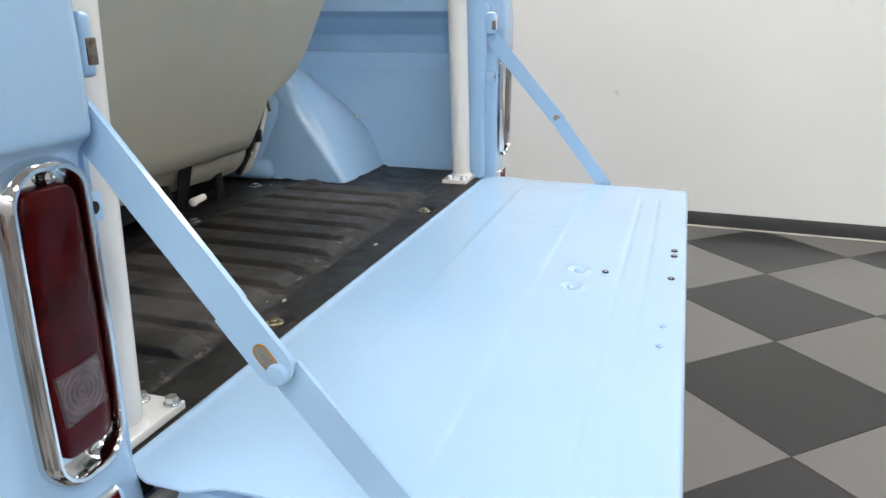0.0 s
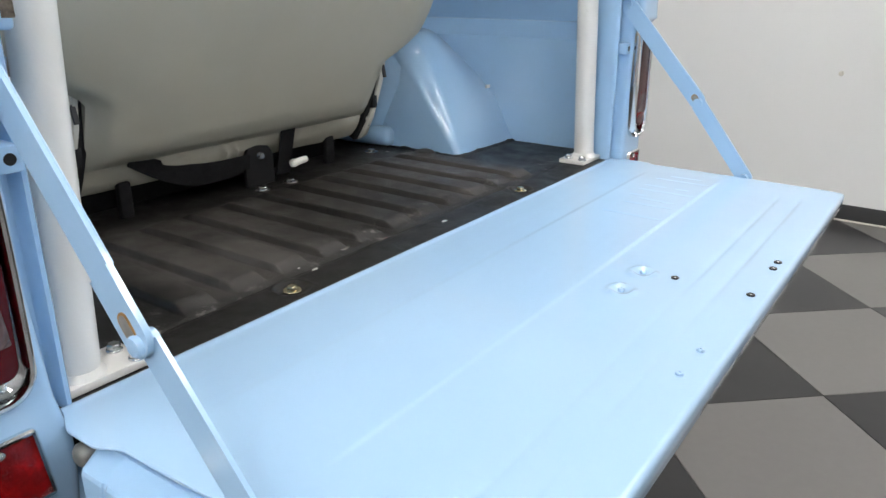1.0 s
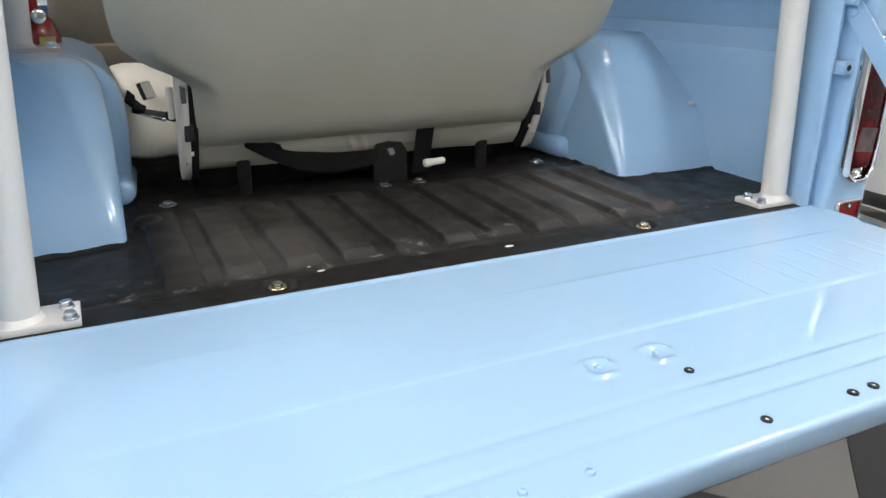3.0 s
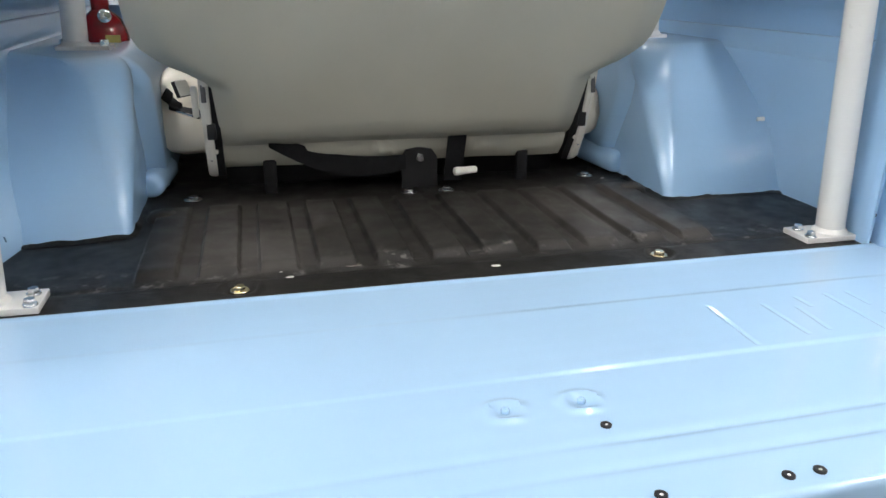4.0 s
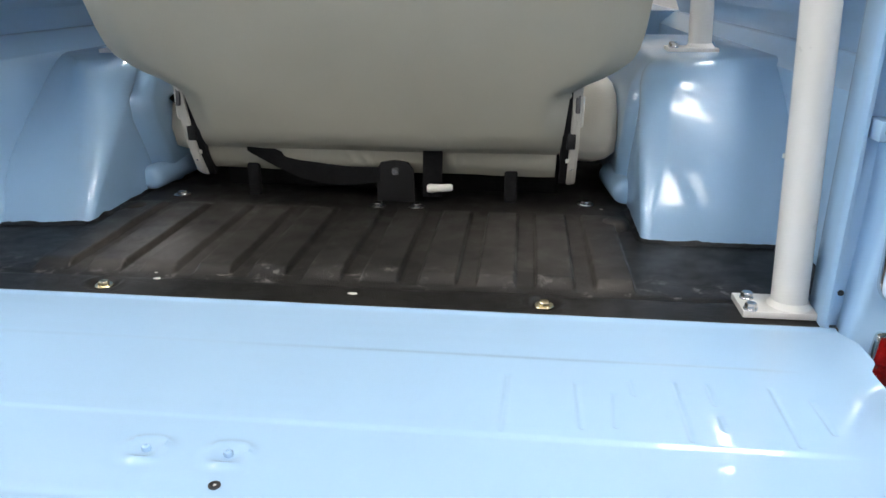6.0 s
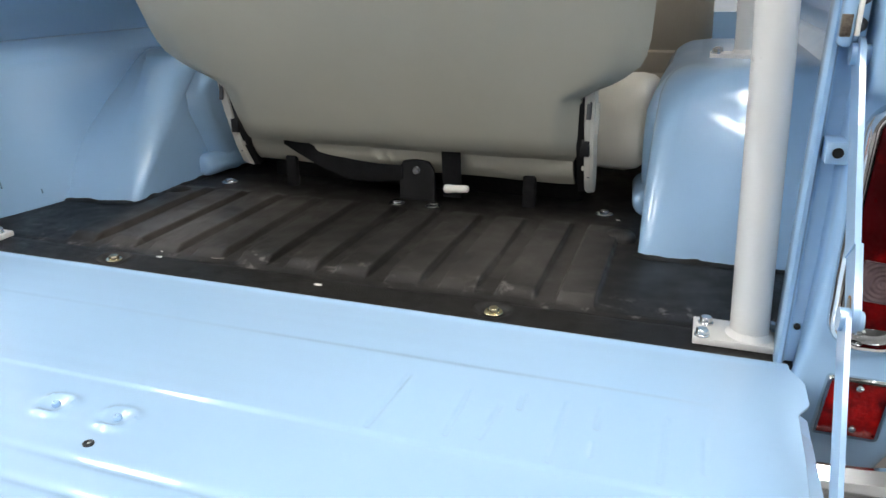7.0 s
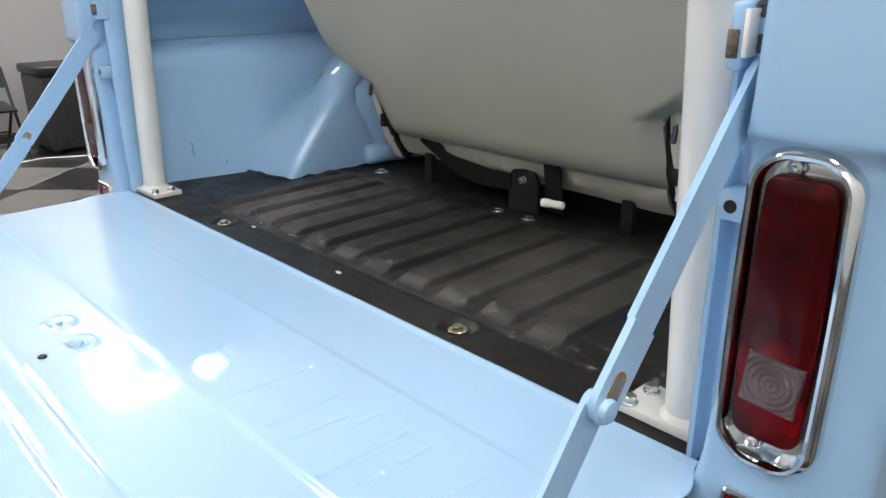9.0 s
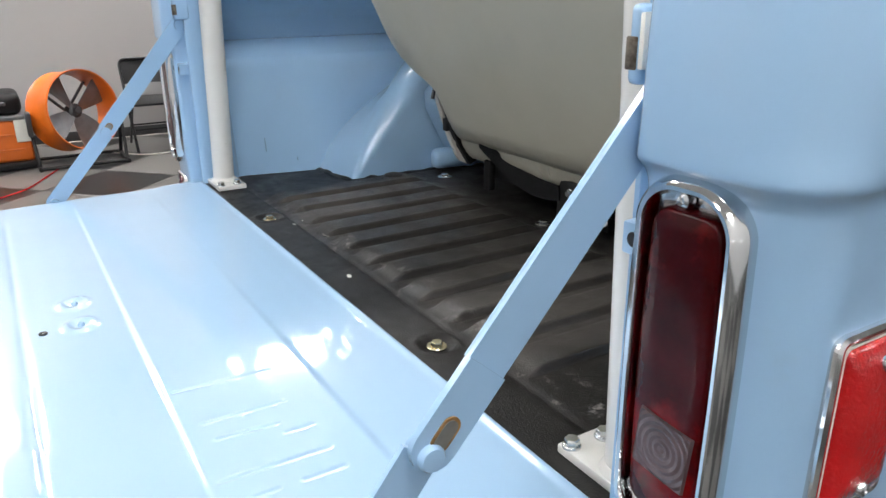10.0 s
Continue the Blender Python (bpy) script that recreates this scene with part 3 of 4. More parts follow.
def support_arm(s, gate):
    x = CX + s * 0.648
    up, elbow, low = ((-0.006, 1.298), (-0.170, 1.1016), (-0.288, 0.968)) if s < 0 else ((-0.006, 1.302), (-0.172, 1.1145), (-0.288, 0.968))
    part("upper_link", flat_bar(bmesh.new(), up, elbow, 0.032, 0.004, x), paint, gate, "flat blue folding support strap")
    # lap step part-way along the strap
    p, q = Vector(up), Vector(elbow)
    d = (q - p).normalized()
    c = q - d * 0.055
    part("lower_link", flat_bar(bmesh.new(), (elbow[0] + d.x * 0.008, elbow[1] + d.y * 0.008), low, 0.030, 0.004, x - s * 0.005, True), paint, gate)
    part("lap_plate", flat_bar(bmesh.new(), (c.x, c.y), (elbow[0], elbow[1]), 0.0328, 0.0022, x + s * 0.0026, True), paint, gate)
    for off in (0.0040, -0.0017):
        e1, e2 = (q - d * 0.015, q - d * 0.004) if off > 0 else (q - d * 0.008, q)
        part("slot_edge", flat_bar(bmesh.new(), (e1.x, e1.y), (e2.x, e2.y), 0.0135, 0.0014, x + s * off), rust, gate, "rusty slot in the strap")
        e1 += d * 0.0005
        part("slot", flat_bar(bmesh.new(), (e1.x, e1.y), (e2.x, e2.y), 0.0100, 0.0014, x + s * (off + math.copysign(0.0004, off))), hinge_mat, gate)
    c2 = q - d * 0.054
    part("lap_plate", flat_bar(bmesh.new(), (c2.x, c2.y), (p.x, p.y), 0.0326, 0.0014, x - s * 0.0024, True), paint, gate)
    k = q + d * 0.006
    part("pivot_pin", lathe(bmesh.new(), (x - s * 0.010, k.x, k.y), (s, 0, 0), [(0.0098, 0), (0.0098, 0.0135), (0.0088, 0.0140), (0.0086, 0.0170), (0.0074, 0.0185), (0.003, 0.019)], 24), paint, gate)
    part("pivot_pin", lathe(bmesh.new(), (x - s * 0.02, low[0], low[1]), (s, 0, 0), [(0.009, 0), (0.009, 0.024)], 16), paint, gate)
    part("pivot_pin", lathe(bmesh.new(), (x - s * 0.008, up[0], up[1]), (s, 0, 0), [(0.010, 0), (0.010, 0.02)], 16), paint, gate)


def tail_light(s):
    m = Matrix.Translation((CX + s * (0.6985 if s > 0 else 0.7005), -0.0225, 1.138 + 0.0025 * s)) @ pose(0, 0, 0, 90, 0, 0)
    bm = bmesh.new()
    frame_ring(bm, m, 0.074, 0.250, 0.030, [(0.0, -0.004), (0.001, 0.003), (0.0005, 0.009), (-0.0015, 0.0135), (-0.0045, 0.0160), (-0.0070, 0.0155), (-0.0085, 0.012), (-0.0092, 0.006), (-0.0095, -0.004)], 12, bow=0.004)
    bez = part("tail_light", bm, chrome, truck, "tall red tail light in a thick chrome bezel")
    part("reflector_plate", dome(bmesh.new(), m, 0.060, 0.233, 0.024, 0.001, 2, base=0.0015), chrome, bez)
    # the lens stands proud of the bezel, with upright sides
    bm = bmesh.new()
    loft(bm, [[m @ Vector((x * k + bow * (1 if x > 0 else -1) * (1 - (y / 0.102) ** 2), 0.003 + y * (1 - (1 - k) * 0.3), z)) for x, y, _, _ in rrect_long(0.0495, 0.206, 0.011)]
              for k, z, bow in ((1.0, -0.002, 0.003), (0.995, 0.007, 0.003), (0.985, 0.0100, 0.003), (0.96, 0.0114, 0.003), (0.92, 0.0120, 0.0025), (0.6, 0.0126, 0.0015), (0.2, 0.0130, 0.0))])
    part("lens", bm, red, bez, sharp=60)
    # clear reversing window with ring flutes
    mm = m @ Matrix.Translation((0.001 * s, -0.049, 0.0130)) @ pose(0, 0, 0, 0, 0, -5 * s)
    rings = []
    for i in range(25):
        r = 0.0002 + 0.0225 * i / 24
        rings.append([mm @ Vector((max(-0.0205, min(0.0205, r * 1.25 * math.cos(a))), max(-0.0205, min(0.0205, r * 1.25 * math.sin(a))), 0.0013 + 0.0003 * math.cos(i * math.pi / 2.0))) for a in (2 * math.pi * k / 40 for k in range(40))])
    rings.append([mm @ Vector((max(-0.0205, min(0.0205, 0.04 * math.cos(a))), max(-0.0205, min(0.0205, 0.04 * math.sin(a))), 0.001)) for a in (2 * math.pi * k / 40 for k in range(40))])
    rings.append([mm @ Vector((max(-0.022, min(0.022, 0.04 * math.cos(a))), max(-0.022, min(0.022, 0.04 * math.sin(a))), -0.004)) for a in (2 * math.pi * k / 40 for k in range(40))])
    bm = bmesh.new()
    loft(bm, rings)
    part("reversing_lens", bm, clear_lens, bez, "clear ring-fluted reversing window", sharp=20)
    for v in (-0.106, 0.1105):
        part("screw", screw_head(bmesh.new(), m @ Vector((-0.008 * s, v, 0.005)), (0, -1, 0), 0.0062, 0.004), steel, bez)
    return bez


def reflector(s):
    m = Matrix.Translation((CX + s * 0.6995, -0.0225, 0.9465)) @ pose(0, 0, 0, 88, 0, 0)
    fr = part("reflector", frame_ring(bmesh.new(), m, 0.064, 0.071, 0.005, [(0.0, -0.004), (0.0, 0.005), (-0.002, 0.0075), (-0.0045, 0.007), (-0.005, 0.002), (-0.005, -0.004)], 4, skew=0.10 * s), chrome, truck, "small red reflector in a thin chrome frame")
    part("lens", dome(bmesh.new(), m, 0.055, 0.062, 0.004, 0.002, 2, base=0.002, skew=0.10 * s), red_reflex, fr)
    for v in (-0.024, 0.024):
        part("screw", screw_head(bmesh.new(), m @ Vector((0.003 * s, v, 0.004)), (0, -1, 0), 0.0042, 0.003), steel, fr)


def side_marker(s):
    m = Matrix.Translation((CX + s * 0.769, 0.045, 1.125)) @ pose(0, 0, 0, 90, 0, 90 * s)
    fr = part("side_marker", frame_ring(bmesh.new(), m, 0.074, 0.124, 0.008, [(0.0, -0.004), (0.0, 0.004), (-0.002, 0.006), (-0.0045, 0.0055), (-0.005, -0.004)], 4), chrome, truck, "bright red side marker lamp in a chrome frame")
    part("gasket", dome(bmesh.new(), m, 0.060, 0.110, 0.005, 0.002, 2, base=0.004), gasket, fr)
    part("lens", dome(bmesh.new(), m, 0.057, 0.107, 0.006, 0.009, 5, base=0.005), red_bright, fr)
    for v in (-0.042, 0.042):
        part("screw", screw_head(bmesh.new(), m @ Vector((0, v, 0.013)), (s, 0, 0), 0.005, 0.003), steel, fr)


def jamb_fittings(s):
    """Tabs and latch pieces in the tailgate opening."""
    def X(x):
        return CX + s * x
    bm = bmesh.new()
    tx, ty = 0.6435, -0.017
    box(bm, X(tx) - 0.0105, X(tx) + 0.0105, ty, 0.020, 1.200, 1.2225, 0.002)
    tab = part("stop_tab", bm, paint, truck)
    part("tab_hole", lathe(bmesh.new(), (X(tx), ty - 0.0002, 1.2115), (0, -1, 0), [(0.0052, -0.003), (0.0052, 0.0003), (0.0001, 0.0004)], 14), blackpl, tab)
    bm = bmesh.new()
    box(bm, *sorted((X(0.631), X(0.651))), -0.004, 0.012, 1.312, 1.372, 0.002)
    st = part("striker_plate", bm, paint, truck, "blue striker plate with two screws and a worn catch")
    for z in (1.328, 1.352):
        part("striker_screw", lathe(bmesh.new(), (X(0.644), -0.0038, z), (0, -1, 0), [(0.0066, -0.001), (0.0066, 0.0008), (0.0052, 0.0022), (0.0030, 0.0022), (0.0026, 0.0008), (0.0001, 0.0008)], 18), grey_metal, st)
    bm = bmesh.new()
    box(bm, *sorted((X(0.627 if s > 0 else 0.620), X(0.6385 if s > 0 else 0.6335))), -0.019, 0.012, 1.309, 1.357, 0.0045, 3)
    catch = part("striker_catch", bm, paint, st)
    part("worn_patch", box(bmesh.new(), *sorted((X(0.6265 if s > 0 else 0.6195), X(0.6355 if s > 0 else 0.6300))), -0.0197, -0.012, 1.318, 1.338, 0.001), worn_metal, catch, "paint worn through to grey brown metal")
    if s > 0:
        part("catch_bar", box(bmesh.new(), *sorted((X(0.6385), X(0.6425))), -0.021, -0.003, 1.319, 1.352, 0.001), offwhite, catch)
    part("jamb_hole", lathe(bmesh.new(), (X(0.6405), 0.0137, 1.013), (0, -1, 0), [(0.0036, -0.003), (0.0036, 0.0008), (0.0001, 0.0009)], 12), blackpl, truck)


def roll_hoop(feet, label):
    """feet: (x, y, z) of the left and the right foot."""
    r = 0.0215
    top = BED + 0.80
    (xl, yl, zl), (xr, yr, zr) = feet
    bm = bmesh.new()
    path = rounded([(xl, yl, zl), (xl + 0.022, yl + 0.006, zl + 0.40), (xl + 0.06, yl + 0.012, top), (xr - 0.06, yr + 0.012, top), (xr - 0.022, yr + 0.006, zr + 0.40), (xr, yr, zr)], 0.12, 8)
    tube(bm, path, r, 24)
    hoop = part("roll_bar", bm, white, truck, label)
    for s, fx, y0, foot_z in ((-1, xl, yl, zl), (1, xr, yr, zr)):
        bm = bmesh.new()
        x0, x1 = sorted((fx + s * 0.030, fx - s * 0.062))
        box(bm, x0, x1, y0 - 0.028, y0 + 0.030, foot_z - 0.003, foot_z + 0.006, 0.0012)
        part("base_plate", bm, white, hoop)
        part("weld", lathe(bmesh.new(), (fx, y0, foot_z + 0.005), (0, 0, 1), [(r + 0.006, 0), (r + 0.004, 0.003), (r + 0.0005, 0.008)], 24), white, hoop)
        for bx, by in ((-0.052, -0.020), (-0.048, 0.014), (0.024, 0.020)):
            part("bolt", hexbolt(bmesh.new(), (fx + s * bx, y0 + by, foot_z + 0.006), (0, 0, 1), 0.0125, 0.0085, 0.0088, bx * 20), steel, hoop)
    return hoop


def seat_point(x, h, k=0.45, bulge=0.0):
    """A point on the reclined seat back: x, and h metres up its slope from the bottom edge."""
    n = math.hypot(1, k)
    return Vector((x, 0.468 - k * h / n - bulge / n, BED + 0.095 + h / n - bulge * k / n))


def rear_seat():
    hw = [(0.0, 0.316), (0.008, 0.322), (0.06, 0.327), (0.122, 0.331), (0.133, 0.340), (0.15, 0.366), (0.163, 0.392), (0.175, 0.409), (0.195, 0.431), (0.215, 0.440), (0.245, 0.445), (0.33, 0.450), (0.45, 0.446), (0.52, 0.425), (0.55, 0.38)]
    rings = []
    n = 40
    hs = [0.0, 0.004, 0.01, 0.03, 0.06, 0.1, 0.122, 0.127, 0.133, 0.14, 0.15, 0.162, 0.175, 0.185, 0.195, 0.205, 0.215, 0.23, 0.245, 0.28, 0.33, 0.39, 0.45, 0.49, 0.52, 0.54, 0.55]
    for h in hs:
        (w,) = lerp_keys(hw, h)
        edge = 0.006 * smooth01(0, 0.02, h) * (1 - smooth01(0.53, 0.55, h))
        ring = []
        for i in range(n + 1):
            u = -1 + 2 * i / n
            x = w * math.copysign(abs(u) ** 0.85, u) * (1.024 if u > 0 and h < 0.13 else 1.0)
            fall = smooth01(1.0, 0.86, abs(u))
            wr = 0.0022 * noise.noise((x * 7, h * 6, 3)) * fall
            ring.append(seat_point(x, h, bulge=edge + 0.014 * fall * smooth01(0, 0.03, h) + 0.004 * fall * math.sin(h * 6) + wr))
        for i in range(n + 1):
            u = 1 - 2 * i / n
            ring.append(seat_point(w * math.copysign(abs(u) ** 0.85, u) * 0.99, h, bulge=-0.06 - 0.03 * math.sqrt(max(0, 1 - u * u))))
        rings.append(ring)
    bm = bmesh.new()
    loft(bm, rings)
    seat = part("rear_seat", bm, vinyl, truck, "stone-coloured vinyl rear bench seat, seen from behind", sharp=50)
    # loose lower flap
    rings = []
    for j in range(9):
        t = j / 8
        ring = []
        for i in range(131):
            x = -0.325 + 0.65 * i / 130
            sag = 0.004 * math.sin(x * 17) + 0.003 * noise.noise((x * 22, t * 3, 7)) - 0.006 * (math.exp(-((x + 0.055 - 0.02 * t) / 0.006) ** 2) + math.exp(-((x + 0.030 - 0.02 * t) / 0.005) ** 2) + 0.6 * math.exp(-((x - 0.142) / 0.008) ** 2)) * math.sin(math.pi * t)
            ring.append(Vector((x, 0.470 + 0.030 * t - 0.008 * math.sin(math.pi * t) + sag, BED + 0.100 - 0.052 * t + (0.006 * noise.noise((x * 5, 0, 2)) if j == 8 else 0))))
        rings.append(ring)
    bm = bmesh.new()
    full = [r + [p + Vector((0, 0.012, 0)) for p in reversed(r)] for r in rings]
    loft(bm, full)
    part("lower_flap", bm, vinyl, seat)
    # cushion showing past both sides
    bm = bmesh.new()
    prof = [(0.60, 0.055), (0.56, 0.07), (0.545, 0.11), (0.56, 0.16), (0.60, 0.200), (0.68, 0.215), (0.80, 0.205), (0.95, 0.195), (1.02, 0.17), (1.03, 0.10), (1.0, 0.055)]
    rings = []
    for x, k in ((-0.440, 0.50), (-0.437, 0.78), (-0.424, 0.93), (-0.40, 1.0), (-0.37, 0.985), (-0.355, 0.96), (-0.34, 0.985), (-0.30, 1.0), (0.30, 1.0), (0.34, 0.985), (0.355, 0.96), (0.37, 0.985), (0.40, 1.0), (0.424, 0.93), (0.437, 0.78), (0.440, 0.50)):
        rings.append([(x, 0.79 + (y - 0.79) * (0.9 + 0.1 * k), BED + 0.13 + (z - 0.13) * k) for y, z in prof])
    loft(bm, rings)
    part("cushion", bm, cream, seat, "cream vinyl seat cushion", sharp=60)
    for s in (-1, 1):
        # hinge plates above and below a black joint, and a black strip that stands for the dark gap beside the seat
        # back
        hx = 0.337 if s < 0 else 0.346
        for pts in ([(0.405, 0.225), (0.430, 0.232), (0.450, 0.205), (0.470, 0.138), (0.430, 0.138), (0.418, 0.17)],
                    [(0.437, 0.116), (0.480, 0.116), (0.494, 0.075), (0.504, 0.046), (0.491, 0.033), (0.468, 0.045), (0.447, 0.088)]):
            bm = bmesh.new()
            loft(bm, [[(s * (hx + o), y + 0.010, BED + z) for y, z in pts] for o in (0, 0.0105)])
            bmesh.ops.bevel(bm, geom=bm.edges[:], offset=0.0018, segments=2, affect="EDGES")
            part("hinge_flange", bm, bracket_mat, seat)
        bm = bmesh.new()
        pts = [(0.407, 0.224), (0.430, 0.236), (0.452, 0.225), (0.474, 0.170), (0.486, 0.116), (0.498, 0.075), (0.505, 0.046), (0.491, 0.034), (0.469, 0.046), (0.448, 0.089), (0.431, 0.135), (0.419, 0.17)]
        loft(bm, [[(s * (hx + o), y + 0.010, BED + z) for y, z in pts] for o in (0.009, 0.0155)])
        bmesh.ops.bevel(bm, geom=bm.edges[:], offset=0.0015, segments=2, affect="EDGES")
        part("hinge_plate", bm, bracket_mat, seat)
        part("hinge_joint", box(bmesh.new(), *sorted((s * (hx - 0.006), s * (hx + 0.0095))), 0.441, 0.485, BED + 0.112, BED + 0.142, 0.002), blackpl, seat)
        part("hinge_stud", box(bmesh.new(), *sorted((s * (hx - 0.005), s * (hx + 0.004))), 0.462, 0.474, BED + 0.083, BED + 0.091, 0.001), bracket_mat, seat)
        bm = bmesh.new()
        pts = [(0.412, 0.222), (0.432, 0.222), (0.480, 0.115), (0.506, 0.045), (0.488, 0.036), (0.460, 0.080), (0.438, 0.125), (0.424, 0.175)]
        loft(bm, [[(s * (hx + o), y + 0.008, BED + z) for y, z in pts] for o in (-0.0135, -0.0005)])
        part("hinge_link", bm, blackpl, seat)
        slot = pose(s * (hx + 0.008), 0.4215, BED + 0.196, -13, 0, 0)
        part("hinge_slot", box(bmesh.new(), -0.004, 0.004, -0.004, 0.0015, -0.017, 0.017, 0.0015, m=slot), grey_metal, seat)
        part("hinge_screw", screw_head(bmesh.new(), (s * (hx + 0.007), 0.4670, BED + 0.072), (0, -1, 0.5), 0.0032, 0.002), steel, seat)
        for px, py, z0, z1 in ((0.362, 0.455, 0.150, 0.204), (0.349, 0.448, 0.150, 0.190)):
            part("hinge_pin", lathe(bmesh.new(), (s * px, py, BED + z0), (0, -0.06, 1), [(0.0045, 0), (0.0055, 0.003), (0.0055, z1 - z0 - 0.004), (0.0042, z1 - z0 - 0.001), (0.001, z1 - z0)], 14), bracket_mat, seat)
        bm = bmesh.new()
        box(bm, s * 0.245 - 0.012, s * 0.245 + 0.012, 0.484, 0.500, BED - 0.002, BED + 0.062, 0.005)
        part("floor_catch", bm, belt_mat, seat)
    # added black block: gives the deep shade under the bench as a solid
    part("seat_riser", box(bmesh.new(), -0.325, 0.335, 0.555, 0.60, BED - 0.001, BED + 0.10, 0.006), belt_mat, seat, "added black block that stands for the shade below the bench")
    # latch strap, bracket and pull grip
    bm = bmesh.new()
    loft(bm, [[(0.086 - 0.004 * k, 0.458 + 0.022 * k, BED + 0.108 - 0.10 * k), (0.122 - 0.004 * k, 0.458 + 0.022 * k, BED + 0.108 - 0.10 * k), (0.122 - 0.004 * k, 0.461 + 0.022 * k, BED + 0.108 - 0.10 * k), (0.086 - 0.004 * k, 0.461 + 0.022 * k, BED + 0.108 - 0.10 * k)] for k in (0, 0.3, 0.6, 1)])
    part("strap", bm, belt_mat, seat, "black webbing strap")
    bm = bmesh.new()
    loft(bm, [[Vector((-0.245 + 0.25 * k, 0.462 + 0.014 * math.sin(k * 3), BED + 0.104 - 0.052 * k - 0.022 * math.sin(math.pi * k) + o)) + Vector((0, dy, 0)) for o, dy in ((0.014, 0), (-0.014 - 0.012 * math.sin(math.pi * k), 0.004), (-0.014 - 0.012 * math.sin(math.pi * k), 0.008), (0.014, 0.004))] for k in (i / 10 for i in range(11))])
    part("lap_belt", bm, belt_mat, seat, "black webbing belt hanging slack")
    bm = bmesh.new()
    pts = [(-0.002, 0.0), (-0.002, 0.060), (0.006, 0.074), (0.03, 0.078), (0.056, 0.074), (0.066, 0.06), (0.068, 0.0)]
    loft(bm, [[(x, y, BED + z) for x, z in pts] for y in (0.470, 0.478)])
    part("bracket", bm, blackpl, seat)
    part("bracket_bolt", hexbolt(bmesh.new(), (0.033, 0.470, BED + 0.058), (0, -1, 0), 0.0125, 0.008, 0.008), steel, seat)
    part("pull_grip", lathe(bmesh.new(), (0.096, 0.449, BED + 0.033), (1, 0.08, 0.04), [(0.004, -0.002), (0.0075, 0), (0.0085, 0.006), (0.0070, 0.020), (0.0072, 0.034), (0.0068, 0.042), (0.004, 0.045)], 18), offwhite, seat, "small white plastic pull grip")
    # belt buckle lying on the cushion beside the hinge plate, with its folded webbing
    m = pose(-0.389, 0.566, BED + 0.153, 32, 17, -10)
    bk = part("belt_buckle", box(bmesh.new(), -0.024, -0.002, -0.018, 0.018, -0.006, 0.008, 0.003, m=m), blackpl, seat, "black seat belt buckle with a chrome plate")
    part("buckle_plate", box(bmesh.new(), -0.010, 0.034, -0.019, 0.019, -0.0065, 0.001, 0.002, m=m), chrome, bk, "chrome buckle plate")
    part("buckle_button", box(bmesh.new(), -0.003, 0.031, -0.016, 0.016, 0.0005, 0.004, 0.001, m=m), grey_metal, bk)
    part("buckle_end", box(bmesh.new(), 0.030, 0.050, -0.013, 0.013, -0.008, 0.005, 0.003, m=m), blackpl, bk)
    bm = bmesh.new()
    loft(bm, [[m @ Vector((-0.020 - 0.018 * k, o * 0.014, 0.002 + 0.012 * k + t)) for o, t in ((-1, 0), (1, 0), (1, 0.004), (-1, 0.004))] for k in (0, 0.5, 1)])
    part("belt_webbing", bm, belt_mat, seat)
    m = Matrix.Translation((-0.386, 0.545, BED + 0.188)) @ Vector((0.8, -0.5, 0.35)).to_track_quat("Z", "Y").to_matrix().to_4x4()
    tongue = part("belt_tongue", box(bmesh.new(), -0.017, 0.017, -0.015, 0.015, -0.009, -0.001, 0.002, m=m), blackpl, seat)
    part("belt_label", box(bmesh.new(), -0.016, 0.016, -0.014, 0.014, -0.001, 0.001, 0.0006, 1, m=m), gasket, tongue, "small white belt label")
    return seat


def front_seats():
    for s in (-1, 1):
        bm = bmesh.new()
        rings = []
        for z, y0, w in ((0.02, 1.42, 0.22), (0.04, 1.40, 0.235), (0.10, 1.385, 0.24), (0.135, 1.378, 0.24), (0.142, 1.384, 0.24), (0.15, 1.376, 0.24), (0.20, 1.36, 0.24), (0.206, 1.366, 0.24), (0.214, 1.356, 0.24), (0.42, 1.30, 0.23), (0.50, 1.29, 0.21), (0.53, 1.31, 0.17)):
            pts = rrect(2 * w, 0.14, 0.05, 5)
            rings.append([(s * 0.30 + x, y0 + 0.07 + y, BED + z) for x, y, _, _ in pts])
        loft(bm, rings)
        part("front_seat", bm, tan, truck, "tan vinyl front seat back with stitched seams", sharp=60)


def rear_bumper():
    pts = [(-0.800, 0.02), (-0.790, -0.06), (-0.74, -0.115), (-0.60, -0.130), (0.60, -0.130), (0.74, -0.115), (0.790, -0.06), (0.800, 0.02)]
    path = rounded([(x, y, 0) for x, y in pts], 0.05, 5)
    prof = [(0.0, 0.82), (0.012, 0.826), (0.020, 0.84), (0.020, 0.91), (0.014, 0.928), (0.0, 0.935), (-0.012, 0.930), (-0.010, 0.825)]
    rings = []
    for i, p in enumerate(path):
        d = (path[min(i + 1, len(path) - 1)] - path[max(0, i - 1)]).normalized()
        n = Vector((d.y, -d.x, 0))
        rings.append([p + n * o + Vector((0, 0, z)) for o, z in prof])
    bm = bmesh.new()
    loft(bm, rings)
    part("rear_bumper", bm, chrome, truck, "polished chrome rear bumper")
    bm = bmesh.new()
    box(bm, -0.64, 0.64, -0.008, 0.05, 0.80, BED - 0.042, 0.006)
    part("rear_sill", bm, paint, truck)


